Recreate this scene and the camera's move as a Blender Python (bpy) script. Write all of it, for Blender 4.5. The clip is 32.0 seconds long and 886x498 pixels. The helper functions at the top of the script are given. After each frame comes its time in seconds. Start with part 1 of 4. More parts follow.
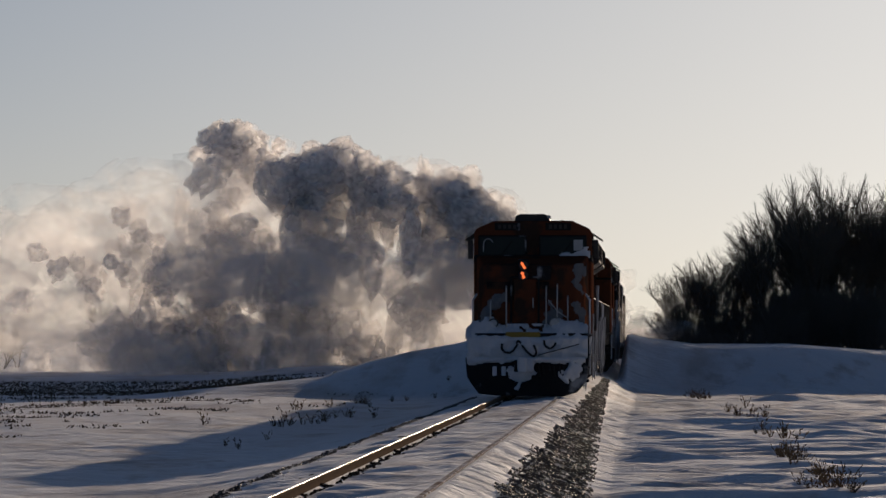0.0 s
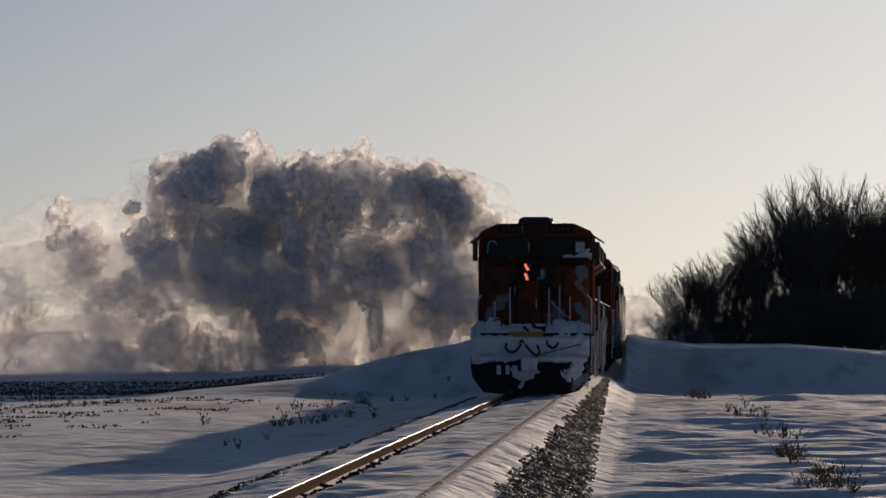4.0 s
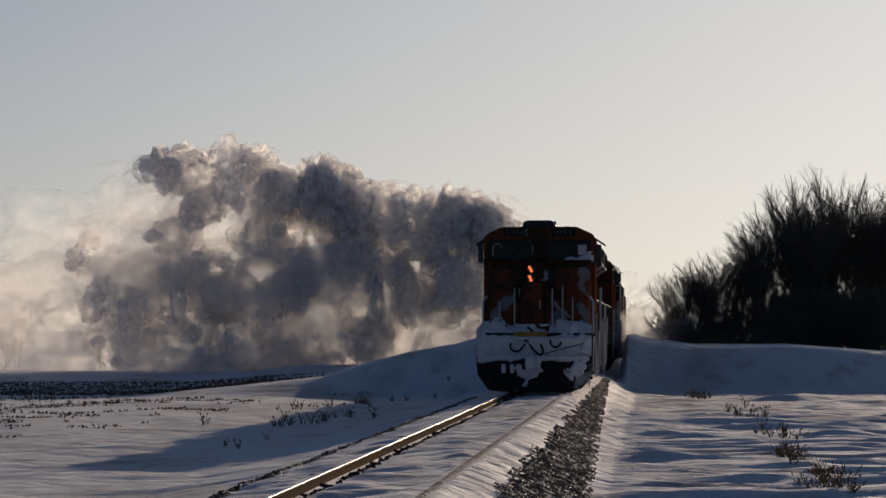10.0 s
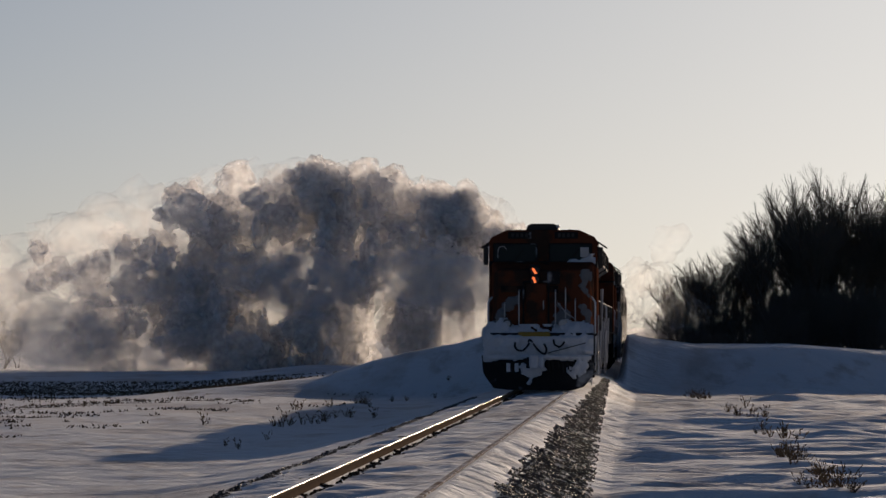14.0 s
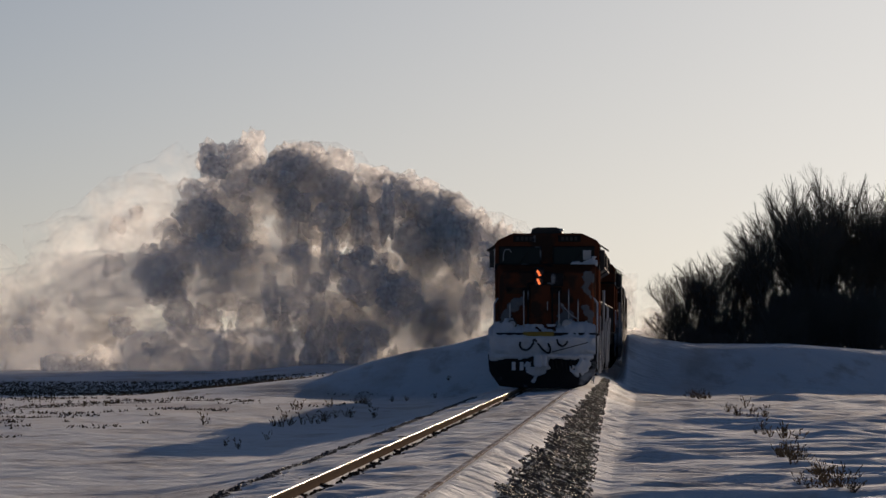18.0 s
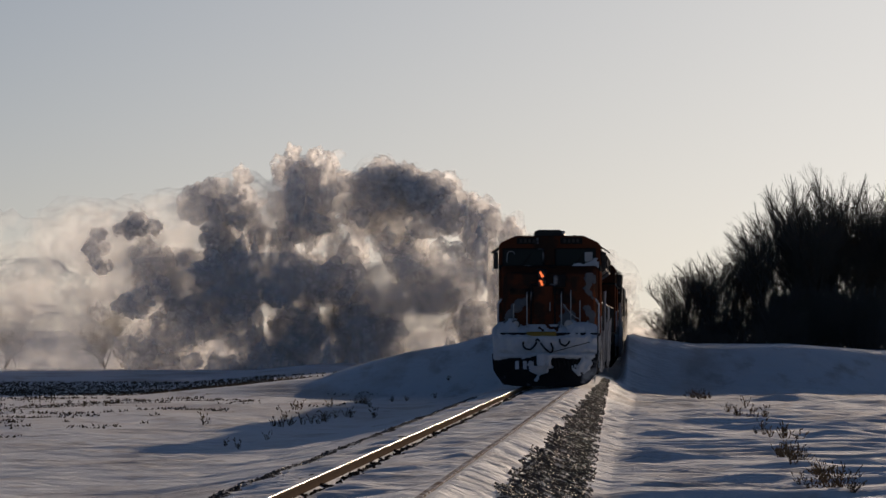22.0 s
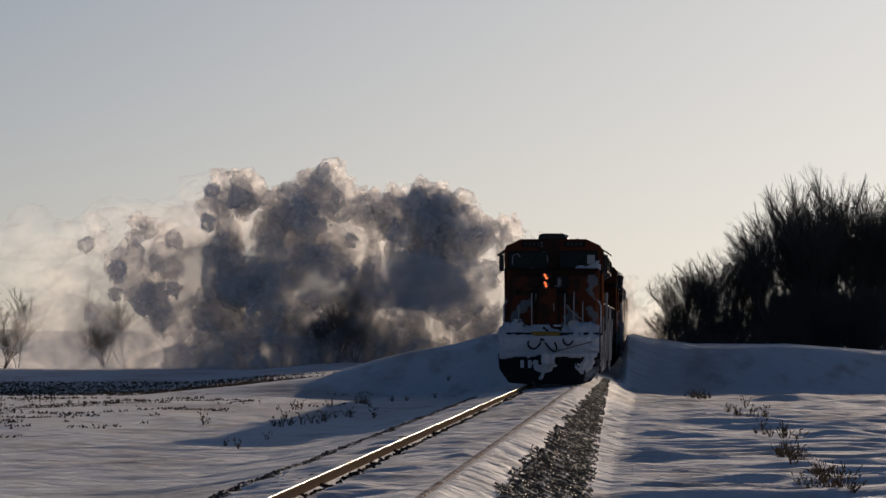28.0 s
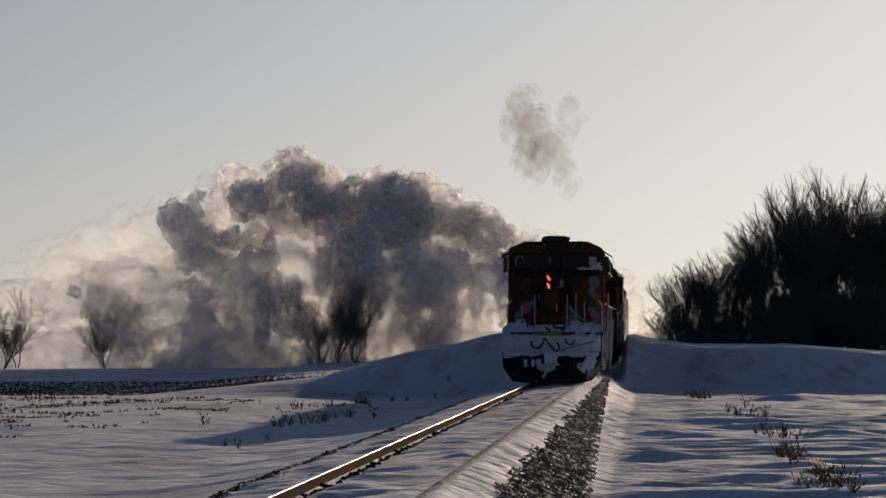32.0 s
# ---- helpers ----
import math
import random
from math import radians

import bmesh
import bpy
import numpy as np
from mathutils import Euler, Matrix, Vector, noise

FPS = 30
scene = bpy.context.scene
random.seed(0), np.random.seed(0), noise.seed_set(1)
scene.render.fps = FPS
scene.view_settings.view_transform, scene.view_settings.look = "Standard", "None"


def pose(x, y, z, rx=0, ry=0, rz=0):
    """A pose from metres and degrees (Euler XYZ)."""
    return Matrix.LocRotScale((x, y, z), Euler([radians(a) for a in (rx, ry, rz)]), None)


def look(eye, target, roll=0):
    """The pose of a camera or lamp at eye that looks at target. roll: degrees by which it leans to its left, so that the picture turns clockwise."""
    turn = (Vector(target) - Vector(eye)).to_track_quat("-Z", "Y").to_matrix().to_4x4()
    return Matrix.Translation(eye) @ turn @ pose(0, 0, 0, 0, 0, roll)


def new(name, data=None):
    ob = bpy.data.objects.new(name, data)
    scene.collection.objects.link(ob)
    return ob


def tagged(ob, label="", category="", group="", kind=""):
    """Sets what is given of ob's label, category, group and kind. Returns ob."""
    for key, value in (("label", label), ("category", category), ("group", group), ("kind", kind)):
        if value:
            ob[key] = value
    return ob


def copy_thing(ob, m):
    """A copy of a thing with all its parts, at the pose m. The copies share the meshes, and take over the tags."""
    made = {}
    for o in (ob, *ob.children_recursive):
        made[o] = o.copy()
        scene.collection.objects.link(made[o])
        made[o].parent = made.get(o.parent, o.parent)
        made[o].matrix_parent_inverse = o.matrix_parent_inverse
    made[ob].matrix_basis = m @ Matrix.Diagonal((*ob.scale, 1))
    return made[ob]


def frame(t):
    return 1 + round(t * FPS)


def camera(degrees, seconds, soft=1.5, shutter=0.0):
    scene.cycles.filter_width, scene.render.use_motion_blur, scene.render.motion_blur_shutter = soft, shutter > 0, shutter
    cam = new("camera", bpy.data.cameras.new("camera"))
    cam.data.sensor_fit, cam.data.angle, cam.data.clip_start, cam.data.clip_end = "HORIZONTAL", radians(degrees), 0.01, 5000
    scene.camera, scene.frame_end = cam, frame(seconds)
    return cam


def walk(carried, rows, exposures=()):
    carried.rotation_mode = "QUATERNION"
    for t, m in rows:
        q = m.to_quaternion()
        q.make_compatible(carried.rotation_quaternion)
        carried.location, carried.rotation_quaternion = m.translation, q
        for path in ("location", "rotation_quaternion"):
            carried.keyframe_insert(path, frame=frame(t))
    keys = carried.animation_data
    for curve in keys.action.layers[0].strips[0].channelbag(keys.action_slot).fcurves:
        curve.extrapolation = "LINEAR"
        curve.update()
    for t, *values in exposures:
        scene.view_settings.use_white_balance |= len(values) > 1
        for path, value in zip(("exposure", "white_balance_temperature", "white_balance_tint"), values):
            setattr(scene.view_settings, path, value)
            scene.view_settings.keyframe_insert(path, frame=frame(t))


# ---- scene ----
# Track runs along +y. Rail tops lie at z = 0, the track's middle at x = TX.
TX = -3.15
CAM_Z = 1.70
cam = camera(15.14, 32.0, shutter=0.5)
scene.cycles.transparent_max_bounces, scene.cycles.max_bounces, scene.cycles.diffuse_bounces = 34, 16, 12
EXPOSURE, KELVIN, TINT = -0.23, 6750, 10
EYE = pose(0, 0, CAM_Z, 91.379, 0, 3.627)
walk(cam, [(0, EYE), (32, EYE)], exposures=[(0, EXPOSURE, KELVIN, TINT), (32, EXPOSURE, KELVIN, TINT)])

# ---------------------------------------------------------------- light
SUN_EL, SUN_AZ = 11.3, 15.5
world = bpy.data.worlds.new("world")
scene.world = world
world.use_nodes = True
wn = world.node_tree.nodes
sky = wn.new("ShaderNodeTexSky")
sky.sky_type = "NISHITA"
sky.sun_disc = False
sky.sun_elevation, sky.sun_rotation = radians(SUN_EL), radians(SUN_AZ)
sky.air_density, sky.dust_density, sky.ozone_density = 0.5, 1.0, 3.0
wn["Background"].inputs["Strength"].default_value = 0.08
# tone curve put into the sky colour, flattens the glow round the sun: c / (1 + 0.057 c)
curve_div = wn.new("ShaderNodeVectorMath")
curve_div.operation = "MULTIPLY_ADD"
curve_div.inputs[1].default_value, curve_div.inputs[2].default_value = (0.057, 0.057, 0.057), (1, 1, 1)
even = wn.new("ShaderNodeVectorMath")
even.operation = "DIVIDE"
world.node_tree.links.new(sky.outputs["Color"], curve_div.inputs[0])
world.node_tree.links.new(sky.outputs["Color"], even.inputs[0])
world.node_tree.links.new(curve_div.outputs[0], even.inputs[1])
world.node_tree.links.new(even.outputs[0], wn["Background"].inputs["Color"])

sun = new("sun", bpy.data.lights.new("sun", "SUN"))
sun.data.energy, sun.data.angle, sun.data.color = 5.0, radians(0.6), (1.0, 0.80, 0.62)
sun_way = Vector((math.sin(radians(SUN_AZ)) * math.cos(radians(SUN_EL)), math.cos(radians(SUN_AZ)) * math.cos(radians(SUN_EL)), math.sin(radians(SUN_EL))))
sun.matrix_world = look(sun_way * 100, (0, 0, 0))


# ---------------------------------------------------------------- materials
def material(name, color, rough=0.6, metal=0.0, vary=0.25, scale=6.0, bump=0.0, fine=60.0, spec=0.15, dirt=None, dirt_amount=0.0, dirt_scale=1.5):
    """A painted or natural surface: two scales of variation, relief, and a second colour in patches."""
    m = bpy.data.materials.new(name)
    m.use_nodes = True
    nt = m.node_tree
    n, link = nt.nodes, nt.links.new
    p = n["Principled BSDF"]
    p.inputs["Roughness"].default_value, p.inputs["Metallic"].default_value = rough, metal
    p.inputs["Specular IOR Level"].default_value = spec
    co = n.new("ShaderNodeTexCoord")
    big, small = n.new("ShaderNodeTexNoise"), n.new("ShaderNodeTexNoise")
    big.inputs["Scale"].default_value, small.inputs["Scale"].default_value = scale, fine
    big.inputs["Detail"].default_value = 6
    for t in (big, small):
        link(co.outputs["Object"], t.inputs["Vector"])
    ramp = n.new("ShaderNodeMix")
    ramp.data_type = "RGBA"
    ramp.inputs["A"].default_value = (*[c * (1 - vary) for c in color], 1)
    ramp.inputs["B"].default_value = (*[min(1, c * (1 + vary)) for c in color], 1)
    add = n.new("ShaderNodeMath")
    add.operation = "MULTIPLY_ADD"
    add.inputs[1].default_value = 0.35
    link(small.outputs["Fac"], add.inputs[0])
    mul = n.new("ShaderNodeMath")
    mul.operation = "MULTIPLY"
    mul.inputs[1].default_value = 0.65
    link(big.outputs["Fac"], mul.inputs[0])
    link(mul.outputs[0], add.inputs[2])
    link(add.outputs[0], ramp.inputs["Factor"])
    out = ramp.outputs["Result"]
    if dirt:
        dn = n.new("ShaderNodeTexNoise")
        dn.inputs["Scale"].default_value, dn.inputs["Detail"].default_value = dirt_scale, 8
        link(co.outputs["Object"], dn.inputs["Vector"])
        mr = n.new("ShaderNodeMapRange")
        mr.inputs["From Min"].default_value, mr.inputs["From Max"].default_value = 0.62 - dirt_amount * 0.3, 0.72 - dirt_amount * 0.3
        link(dn.outputs["Fac"], mr.inputs["Value"])
        mx = n.new("ShaderNodeMix")
        mx.data_type = "RGBA"
        link(mr.outputs[0], mx.inputs["Factor"])
        link(out, mx.inputs["A"])
        mx.inputs["B"].default_value = (*dirt, 1)
        out = mx.outputs["Result"]
    link(out, p.inputs["Base Color"])
    if bump:
        b = n.new("ShaderNodeBump")
        b.inputs["Strength"].default_value, b.inputs["Distance"].default_value = bump, 0.02
        link(small.outputs["Fac"], b.inputs["Height"])
        link(b.outputs["Normal"], p.inputs["Normal"])
    return m


def powder_material(name, color, through_share, clear, spread, scale):
    """Airborne powder: light bounces off its grains and passes through and between them; thinner and thicker in uneven wisps."""
    m = bpy.data.materials.new(name)
    m.use_nodes = True
    nt = m.node_tree
    n, link = nt.nodes, nt.links.new
    d, t, mix = n.new("ShaderNodeBsdfDiffuse"), n.new("ShaderNodeBsdfTranslucent"), n.new("ShaderNodeMixShader")
    d.inputs["Color"].default_value = t.inputs["Color"].default_value = (*color, 1)
    mix.inputs["Fac"].default_value = through_share
    link(d.outputs[0], mix.inputs[1])
    link(t.outputs[0], mix.inputs[2])
    gap, thin = n.new("ShaderNodeBsdfTransparent"), n.new("ShaderNodeMixShader")
    co, tx, mr = n.new("ShaderNodeTexCoord"), n.new("ShaderNodeTexNoise"), n.new("ShaderNodeMapRange")
    tx.inputs["Scale"].default_value, tx.inputs["Detail"].default_value, tx.inputs["Roughness"].default_value = scale, 3, 0.5
    mr.inputs["From Min"].default_value, mr.inputs["From Max"].default_value = 0.35, 0.65
    mr.inputs["To Min"].default_value, mr.inputs["To Max"].default_value = clear - spread, min(1.0, clear + spread)
    link(co.outputs["Object"], tx.inputs["Vector"])
    link(tx.outputs["Fac"], mr.inputs["Value"])
    link(mr.outputs[0], thin.inputs["Fac"])
    link(mix.outputs[0], thin.inputs[1])
    link(gap.outputs[0], thin.inputs[2])
    link(thin.outputs[0], n["Material Output"].inputs["Surface"])
    return m


SNOW = material("snow", (0.70, 0.71, 0.74), 0.55, vary=0.06, scale=1.2, bump=0.35, fine=25, spec=0.03)
def streak(m, color, scale, low, high, seed):
    """Adds long streaks of a second colour to a material made by material()."""
    n, link = m.node_tree.nodes, m.node_tree.links.new
    p = n["Principled BSDF"]
    old = p.inputs["Base Color"].links[0].from_socket
    co, mp, tx, mr, mx = (n.new("ShaderNode" + k) for k in ("TexCoord", "Mapping", "TexNoise", "MapRange", "Mix"))
    mp.inputs["Scale"].default_value, mp.inputs["Location"].default_value = scale, (seed, seed, 0)
    tx.inputs["Scale"].default_value, tx.inputs["Detail"].default_value, tx.inputs["Roughness"].default_value = 1.0, 7, 0.62
    mr.inputs["From Min"].default_value, mr.inputs["From Max"].default_value = low, high
    mx.data_type = "RGBA"
    link(co.outputs["Object"], mp.inputs["Vector"])
    link(mp.outputs[0], tx.inputs["Vector"])
    link(tx.outputs["Fac"], mr.inputs["Value"])
    link(mr.outputs[0], mx.inputs["Factor"])
    link(old, mx.inputs["A"])
    mx.inputs["B"].default_value = (*color, 1)
    link(mx.outputs["Result"], p.inputs["Base Color"])


def ripples(m, scale, depth):
    """Fine wind ripples, longer across than along, as relief."""
    n, link = m.node_tree.nodes, m.node_tree.links.new
    p = n["Principled BSDF"]
    co, mp, tx, b = (n.new("ShaderNode" + k) for k in ("TexCoord", "Mapping", "TexNoise", "Bump"))
    mp.inputs["Scale"].default_value = scale
    tx.inputs["Scale"].default_value, tx.inputs["Detail"].default_value, tx.inputs["Roughness"].default_value = 1.0, 5, 0.55
    b.inputs["Strength"].default_value, b.inputs["Distance"].default_value = 1.0, depth
    link(co.outputs["Object"], mp.inputs["Vector"])
    link(mp.outputs[0], tx.inputs["Vector"])
    link(tx.outputs["Fac"], b.inputs["Height"])
    link(p.inputs["Normal"].links[0].from_socket, b.inputs["Normal"])
    link(b.outputs["Normal"], p.inputs["Normal"])


ripples(SNOW, (0.7, 1.5, 1.0), 0.16)
ripples(SNOW, (0.9, 6.0, 1.0), 0.05)
streak(SNOW, (0.52, 0.49, 0.48), (0.22, 0.16, 0.2), 0.50, 0.66, 3.0)
streak(SNOW, (0.46, 0.43, 0.42), (0.8, 0.55, 0.5), 0.54, 0.70, 11.0)
CAKED = material("caked_snow", (0.50, 0.52, 0.56), 0.8, vary=0.18, scale=3, bump=0.6, fine=18, spec=0.0)
ICE = material("ice", (0.30, 0.31, 0.34), 0.28, vary=0.2, scale=6, bump=0.5, fine=20, spec=0.5)
# snow colour darkened to carry the shade on the nose
DIMSNOW = material("dimmed_snow", (0.12, 0.13, 0.145), 0.85, vary=0.35, scale=4, bump=0.4, spec=0.0)
POWDER = powder_material("powder", (0.985, 0.978, 0.978), 0.87, 0.60, 0.28, 2.2)
HAZE = powder_material("powder_haze", (0.985, 0.978, 0.978), 0.85, 0.925, 0.07, 0.9)
RIM = powder_material("powder_rim", (0.985, 0.978, 0.978), 0.85, 0.88, 0.11, 1.6)
SOOT = powder_material("soot", (0.45, 0.38, 0.30), 0.6, 0.955, 0.04, 1.2)
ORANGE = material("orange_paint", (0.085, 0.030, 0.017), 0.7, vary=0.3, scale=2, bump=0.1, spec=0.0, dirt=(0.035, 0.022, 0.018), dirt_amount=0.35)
BLACK = material("black_paint", (0.018, 0.018, 0.02), 0.6, vary=0.4, scale=3, bump=0.2, spec=0.0, dirt=(0.25, 0.26, 0.28), dirt_amount=0.05)
DARK = material("dark_steel", (0.045, 0.042, 0.04), 0.55, 0.3, vary=0.4, scale=5, bump=0.3)
YELLOW = material("yellow_paint", (0.22, 0.15, 0.03), 0.5, vary=0.2, scale=4)
DARKBROWN = material("dark_brown_paint", (0.05, 0.028, 0.02), 0.7, vary=0.4, scale=1.5, bump=0.2, spec=0.0, dirt=(0.012, 0.012, 0.013), dirt_amount=0.5)
SILVER = material("frosted_steel", (0.30, 0.31, 0.33), 0.45, 0.4, vary=0.2, scale=8)
RAIL = material("rail_steel", (0.10, 0.074, 0.056), 0.85, 0.0, vary=0.3, scale=5, bump=0.2, spec=0.0)
RAILSNOW = material("dusted_rail", (0.20, 0.16, 0.13), 0.9, vary=0.3, scale=6, bump=0.3, spec=0.0, dirt=(0.62, 0.63, 0.66), dirt_amount=0.45, dirt_scale=5)
RAILTOP = material("polished_rail", (0.72, 0.70, 0.67), 0.25, 1.0, vary=0.1, scale=5)
TIE = material("weathered_tie", (0.06, 0.048, 0.04), 0.9, vary=0.4, scale=5, bump=0.6, spec=0.0)
STONE = material("ballast_stone", (0.065, 0.062, 0.06), 0.6, vary=0.7, scale=3, bump=0.4, spec=0.3, dirt=(0.5, 0.51, 0.54), dirt_amount=0.12, dirt_scale=5)
GRAVEL = material("fine_gravel", (0.05, 0.047, 0.045), 0.9, vary=0.6, scale=9, bump=1.0, fine=45, spec=0.0, dirt=(0.45, 0.46, 0.48), dirt_amount=0.36, dirt_scale=5)
BARK = material("bare_bark", (0.11, 0.095, 0.08), 0.9, vary=0.4, scale=4, bump=0.3, spec=0.0)
STRAW = material("dry_grass", (0.10, 0.075, 0.05), 0.9, vary=0.5, scale=3, spec=0.0)
WEED = material("dry_weed", (0.15, 0.105, 0.065), 0.9, vary=0.4, scale=3, spec=0.0)
RUBBER = material("rubber_hose", (0.015, 0.015, 0.016), 0.6, vary=0.3)
GLASS = material("dark_glass", (0.012, 0.018, 0.02), 0.15, vary=0.1, spec=0.1)
LAMPGLASS = material("lamp_glass", (0.35, 0.36, 0.38), 0.12, vary=0.1)
GLOW = bpy.data.materials.new("lit_lamp")
GLOW.use_nodes = True
gp = GLOW.node_tree.nodes["Principled BSDF"]
gp.inputs["Base Color"].default_value = (0.8, 0.4, 0.2, 1)
gp.inputs["Emission Color"].default_value = (1.0, 0.17, 0.035, 1)
gp.inputs["Emission Strength"].default_value = 1.3


# ---------------------------------------------------------------- mesh tools
def mesh_from(name, verts, faces, mat, smooth=False):
    me = bpy.data.meshes.new(name)
    me.from_pydata(verts, [], faces)
    me.materials.append(mat)
    if smooth:
        me.polygons.foreach_set("use_smooth", [True] * len(me.polygons))
    me.update()
    return me


def empty(name, m=None):
    ob = new(name)
    ob.empty_display_size = 0.5
    if m is not None:
        ob.matrix_basis = m
    return ob


def part(name, bm, mat, parent, label="", smooth=False):
    me = bpy.data.meshes.new(name)
    bm.to_mesh(me)
    bm.free()
    me.materials.append(mat)
    if smooth:
        me.polygons.foreach_set("use_smooth", [True] * len(me.polygons))
    ob = new(name, me)
    ob.parent = parent
    if label:
        tagged(ob, label)
    return ob


def box(bm, x0, x1, y0, y1, z0, z1, bevel=0.0, m=None):
    got = bmesh.ops.create_cube(bm, size=1.0)["verts"]
    for v in got:
        v.co = Vector(((x0 + x1) / 2 + v.co.x * (x1 - x0), (y0 + y1) / 2 + v.co.y * (y1 - y0), (z0 + z1) / 2 + v.co.z * (z1 - z0)))
        if m is not None:
            v.co = m @ v.co
    if bevel:
        edges = list({e for v in got for e in v.link_edges})
        bmesh.ops.bevel(bm, geom=edges, offset=bevel, segments=2, affect="EDGES", profile=0.5)
    return bm


def boxed(*a, **k):
    return box(bmesh.new(), *a, **k)


def rod(bm, a, b, r, r2=None, n=8):
    a, b = Vector(a), Vector(b)
    d = b - a
    m = Matrix.Translation((a + b) / 2) @ d.to_track_quat("Z", "Y").to_matrix().to_4x4()
    bmesh.ops.create_cone(bm, cap_ends=True, segments=n, radius1=r, radius2=r if r2 is None else r2, depth=d.length, matrix=m)
    return bm


def prism(bm, outline, y0, y1, bevel=0.0):
    """Outline of (x, z) pairs drawn out along y."""
    a = [bm.verts.new((x, y0, z)) for x, z in outline]
    b = [bm.verts.new((x, y1, z)) for x, z in outline]
    n = len(outline)
    bm.faces.new(a)
    bm.faces.new(b[::-1])
    for i in range(n):
        bm.faces.new((a[i], b[i], b[(i + 1) % n], a[(i + 1) % n]))
    bmesh.ops.recalc_face_normals(bm, faces=bm.faces)
    if bevel:
        bmesh.ops.bevel(bm, geom=list(bm.edges), offset=bevel, segments=2, affect="EDGES", profile=0.5)
    return bm


def tube(bm, points, r, n=6):
    for a, b in zip(points, points[1:]):
        rod(bm, a, b, r, n=n)
    return bm


# ---------------------------------------------------------------- ground
def smoothstep(a, b, v):
    v = np.clip((v - a) / (b - a), 0, 1)
    return v * v * (3 - 2 * v)


def waves(x, y, seed, sx, sy, count=14, turn=0.0):
    """Smooth random relief of about unit height, from a few plane waves of sizes near sx, sy."""
    r = np.random.RandomState(seed)
    c, s = math.cos(turn), math.sin(turn)
    u, v = x * c + y * s, -x * s + y * c
    total = np.zeros_like(x)
    for _ in range(count):
        a = r.uniform(0, 2 * math.pi)
        total += np.sin(u / sx * math.cos(a) * 6.28 * r.uniform(0.5, 1.6) + v / sy * math.sin(a) * 6.28 * r.uniform(0.5, 1.6) + r.uniform(0, 6.28))
    return total / math.sqrt(count)


# cross-section of the line: distance from the track's middle, height of the snow
BED_D = [-30, -5.2, -3.2, -2.35, -2.1, -1.75, -0.95, -0.78, -0.70, -0.3, 0.3, 0.70, 0.775, 0.80, 0.87, 1.2, 1.9, 2.5, 3.4, 30]
BED_Z = [-1.12, -1.08, -0.80, -0.46, -0.32, -0.24, -0.13, -0.10, -0.150, -0.11, -0.08, -0.045, -0.035, -0.025, -0.012, -0.12, -0.42, -0.60, -0.64, -0.64]


def ground_height(x, y):
    x, y = np.asarray(x, float), np.asarray(y, float)
    d = x - TX
    ad = np.abs(d)
    h = np.interp(d, BED_D, BED_Z)
    # the drift that lies across the line, with the cut for the train in it
    lee = y - 0.25 * x + 1.2 * waves(x, y, 21, 14, 30)
    w = smoothstep(118, 128, lee) * smoothstep(1.65, 2.3, d)
    h = h * (1 - w) - 0.64 * w
    right = smoothstep(129.5, 136, lee) * np.interp(x, [-1.2, 0.5, 1.8, 6, 10, 30], [2.15, 2.02, 1.85, 1.87, 1.57, 1.5]) * smoothstep(1.62, 2.1, d) - 0.2 * smoothstep(80, 120, y) * smoothstep(1.6, 3.2, d)
    left = smoothstep(137.5, 143, lee) * np.interp(x, [-22, -14, -13.3, -11.7, -10.2, -8.8, -7.1, -5.4], [0, 0.75, 1.0, 1.5, 1.85, 2.1, 2.34, 2.4]) * smoothstep(-1.65, -2.3, d)
    h = h + right + left + 0.55 * smoothstep(146, 176, y) * smoothstep(-9, -16, d)
    # wind-packed ripples
    near = (1 - smoothstep(150, 260, y)) * (1 - 0.85 * smoothstep(120, 130, y))
    lit = smoothstep(1.6, 3.2, ad)
    side = smoothstep(0.8, 2.6, d)
    broad = waves(x, y, 3, 6.0, 5.0, turn=0.10)
    long = waves(x, y, 13, 3.2, 2.6, turn=-0.08)
    fine = waves(x, y, 4, 1.3, 0.9, turn=0.15)
    def saw(period, s, steep):
        q = y / period + 0.35 * waves(x, y, s, period * 4.0, period * 1.6)
        q = q - np.floor(q)
        return smoothstep(0, steep, q) * (1 - smoothstep(steep, 1.0, q)) * np.clip(0.45 + 0.6 * waves(x, y, s + 1, period * 3.0, period), 0, 1.2)

    drifts = 0.115 * saw(9.0, 51, 0.12) + 0.08 * saw(3.3, 53, 0.2) + 0.085 * saw(1.5, 55, 0.25) + 0.045 * saw(0.8, 57, 0.3)
    h = h + near * lit * side * (0.03 * broad + drifts + 0.008 * fine)
    h = h + near * lit * (1 - side) * (0.04 * broad + 0.02 * long + 0.32 * drifts + 0.008 * fine)
    comb = np.sin(y * 4.3 + 5.0 * np.abs(d) + 1.5 * waves(x, y, 16, 2.0, 2.5))
    between = 0.022 * waves(x, y, 6, 1.4, 0.9, turn=0.15) + 0.014 * comb + 0.012 * waves(x, y, 7, 3.0, 2.5)
    h = h + between * (1 - lit) * near * smoothstep(0.05, 0.25, np.minimum(np.abs(ad - 0.754), 1.0))
    h = h + 0.5 * smoothstep(300, 900, y) * waves(x, y, 8, 400, 500)
    return h


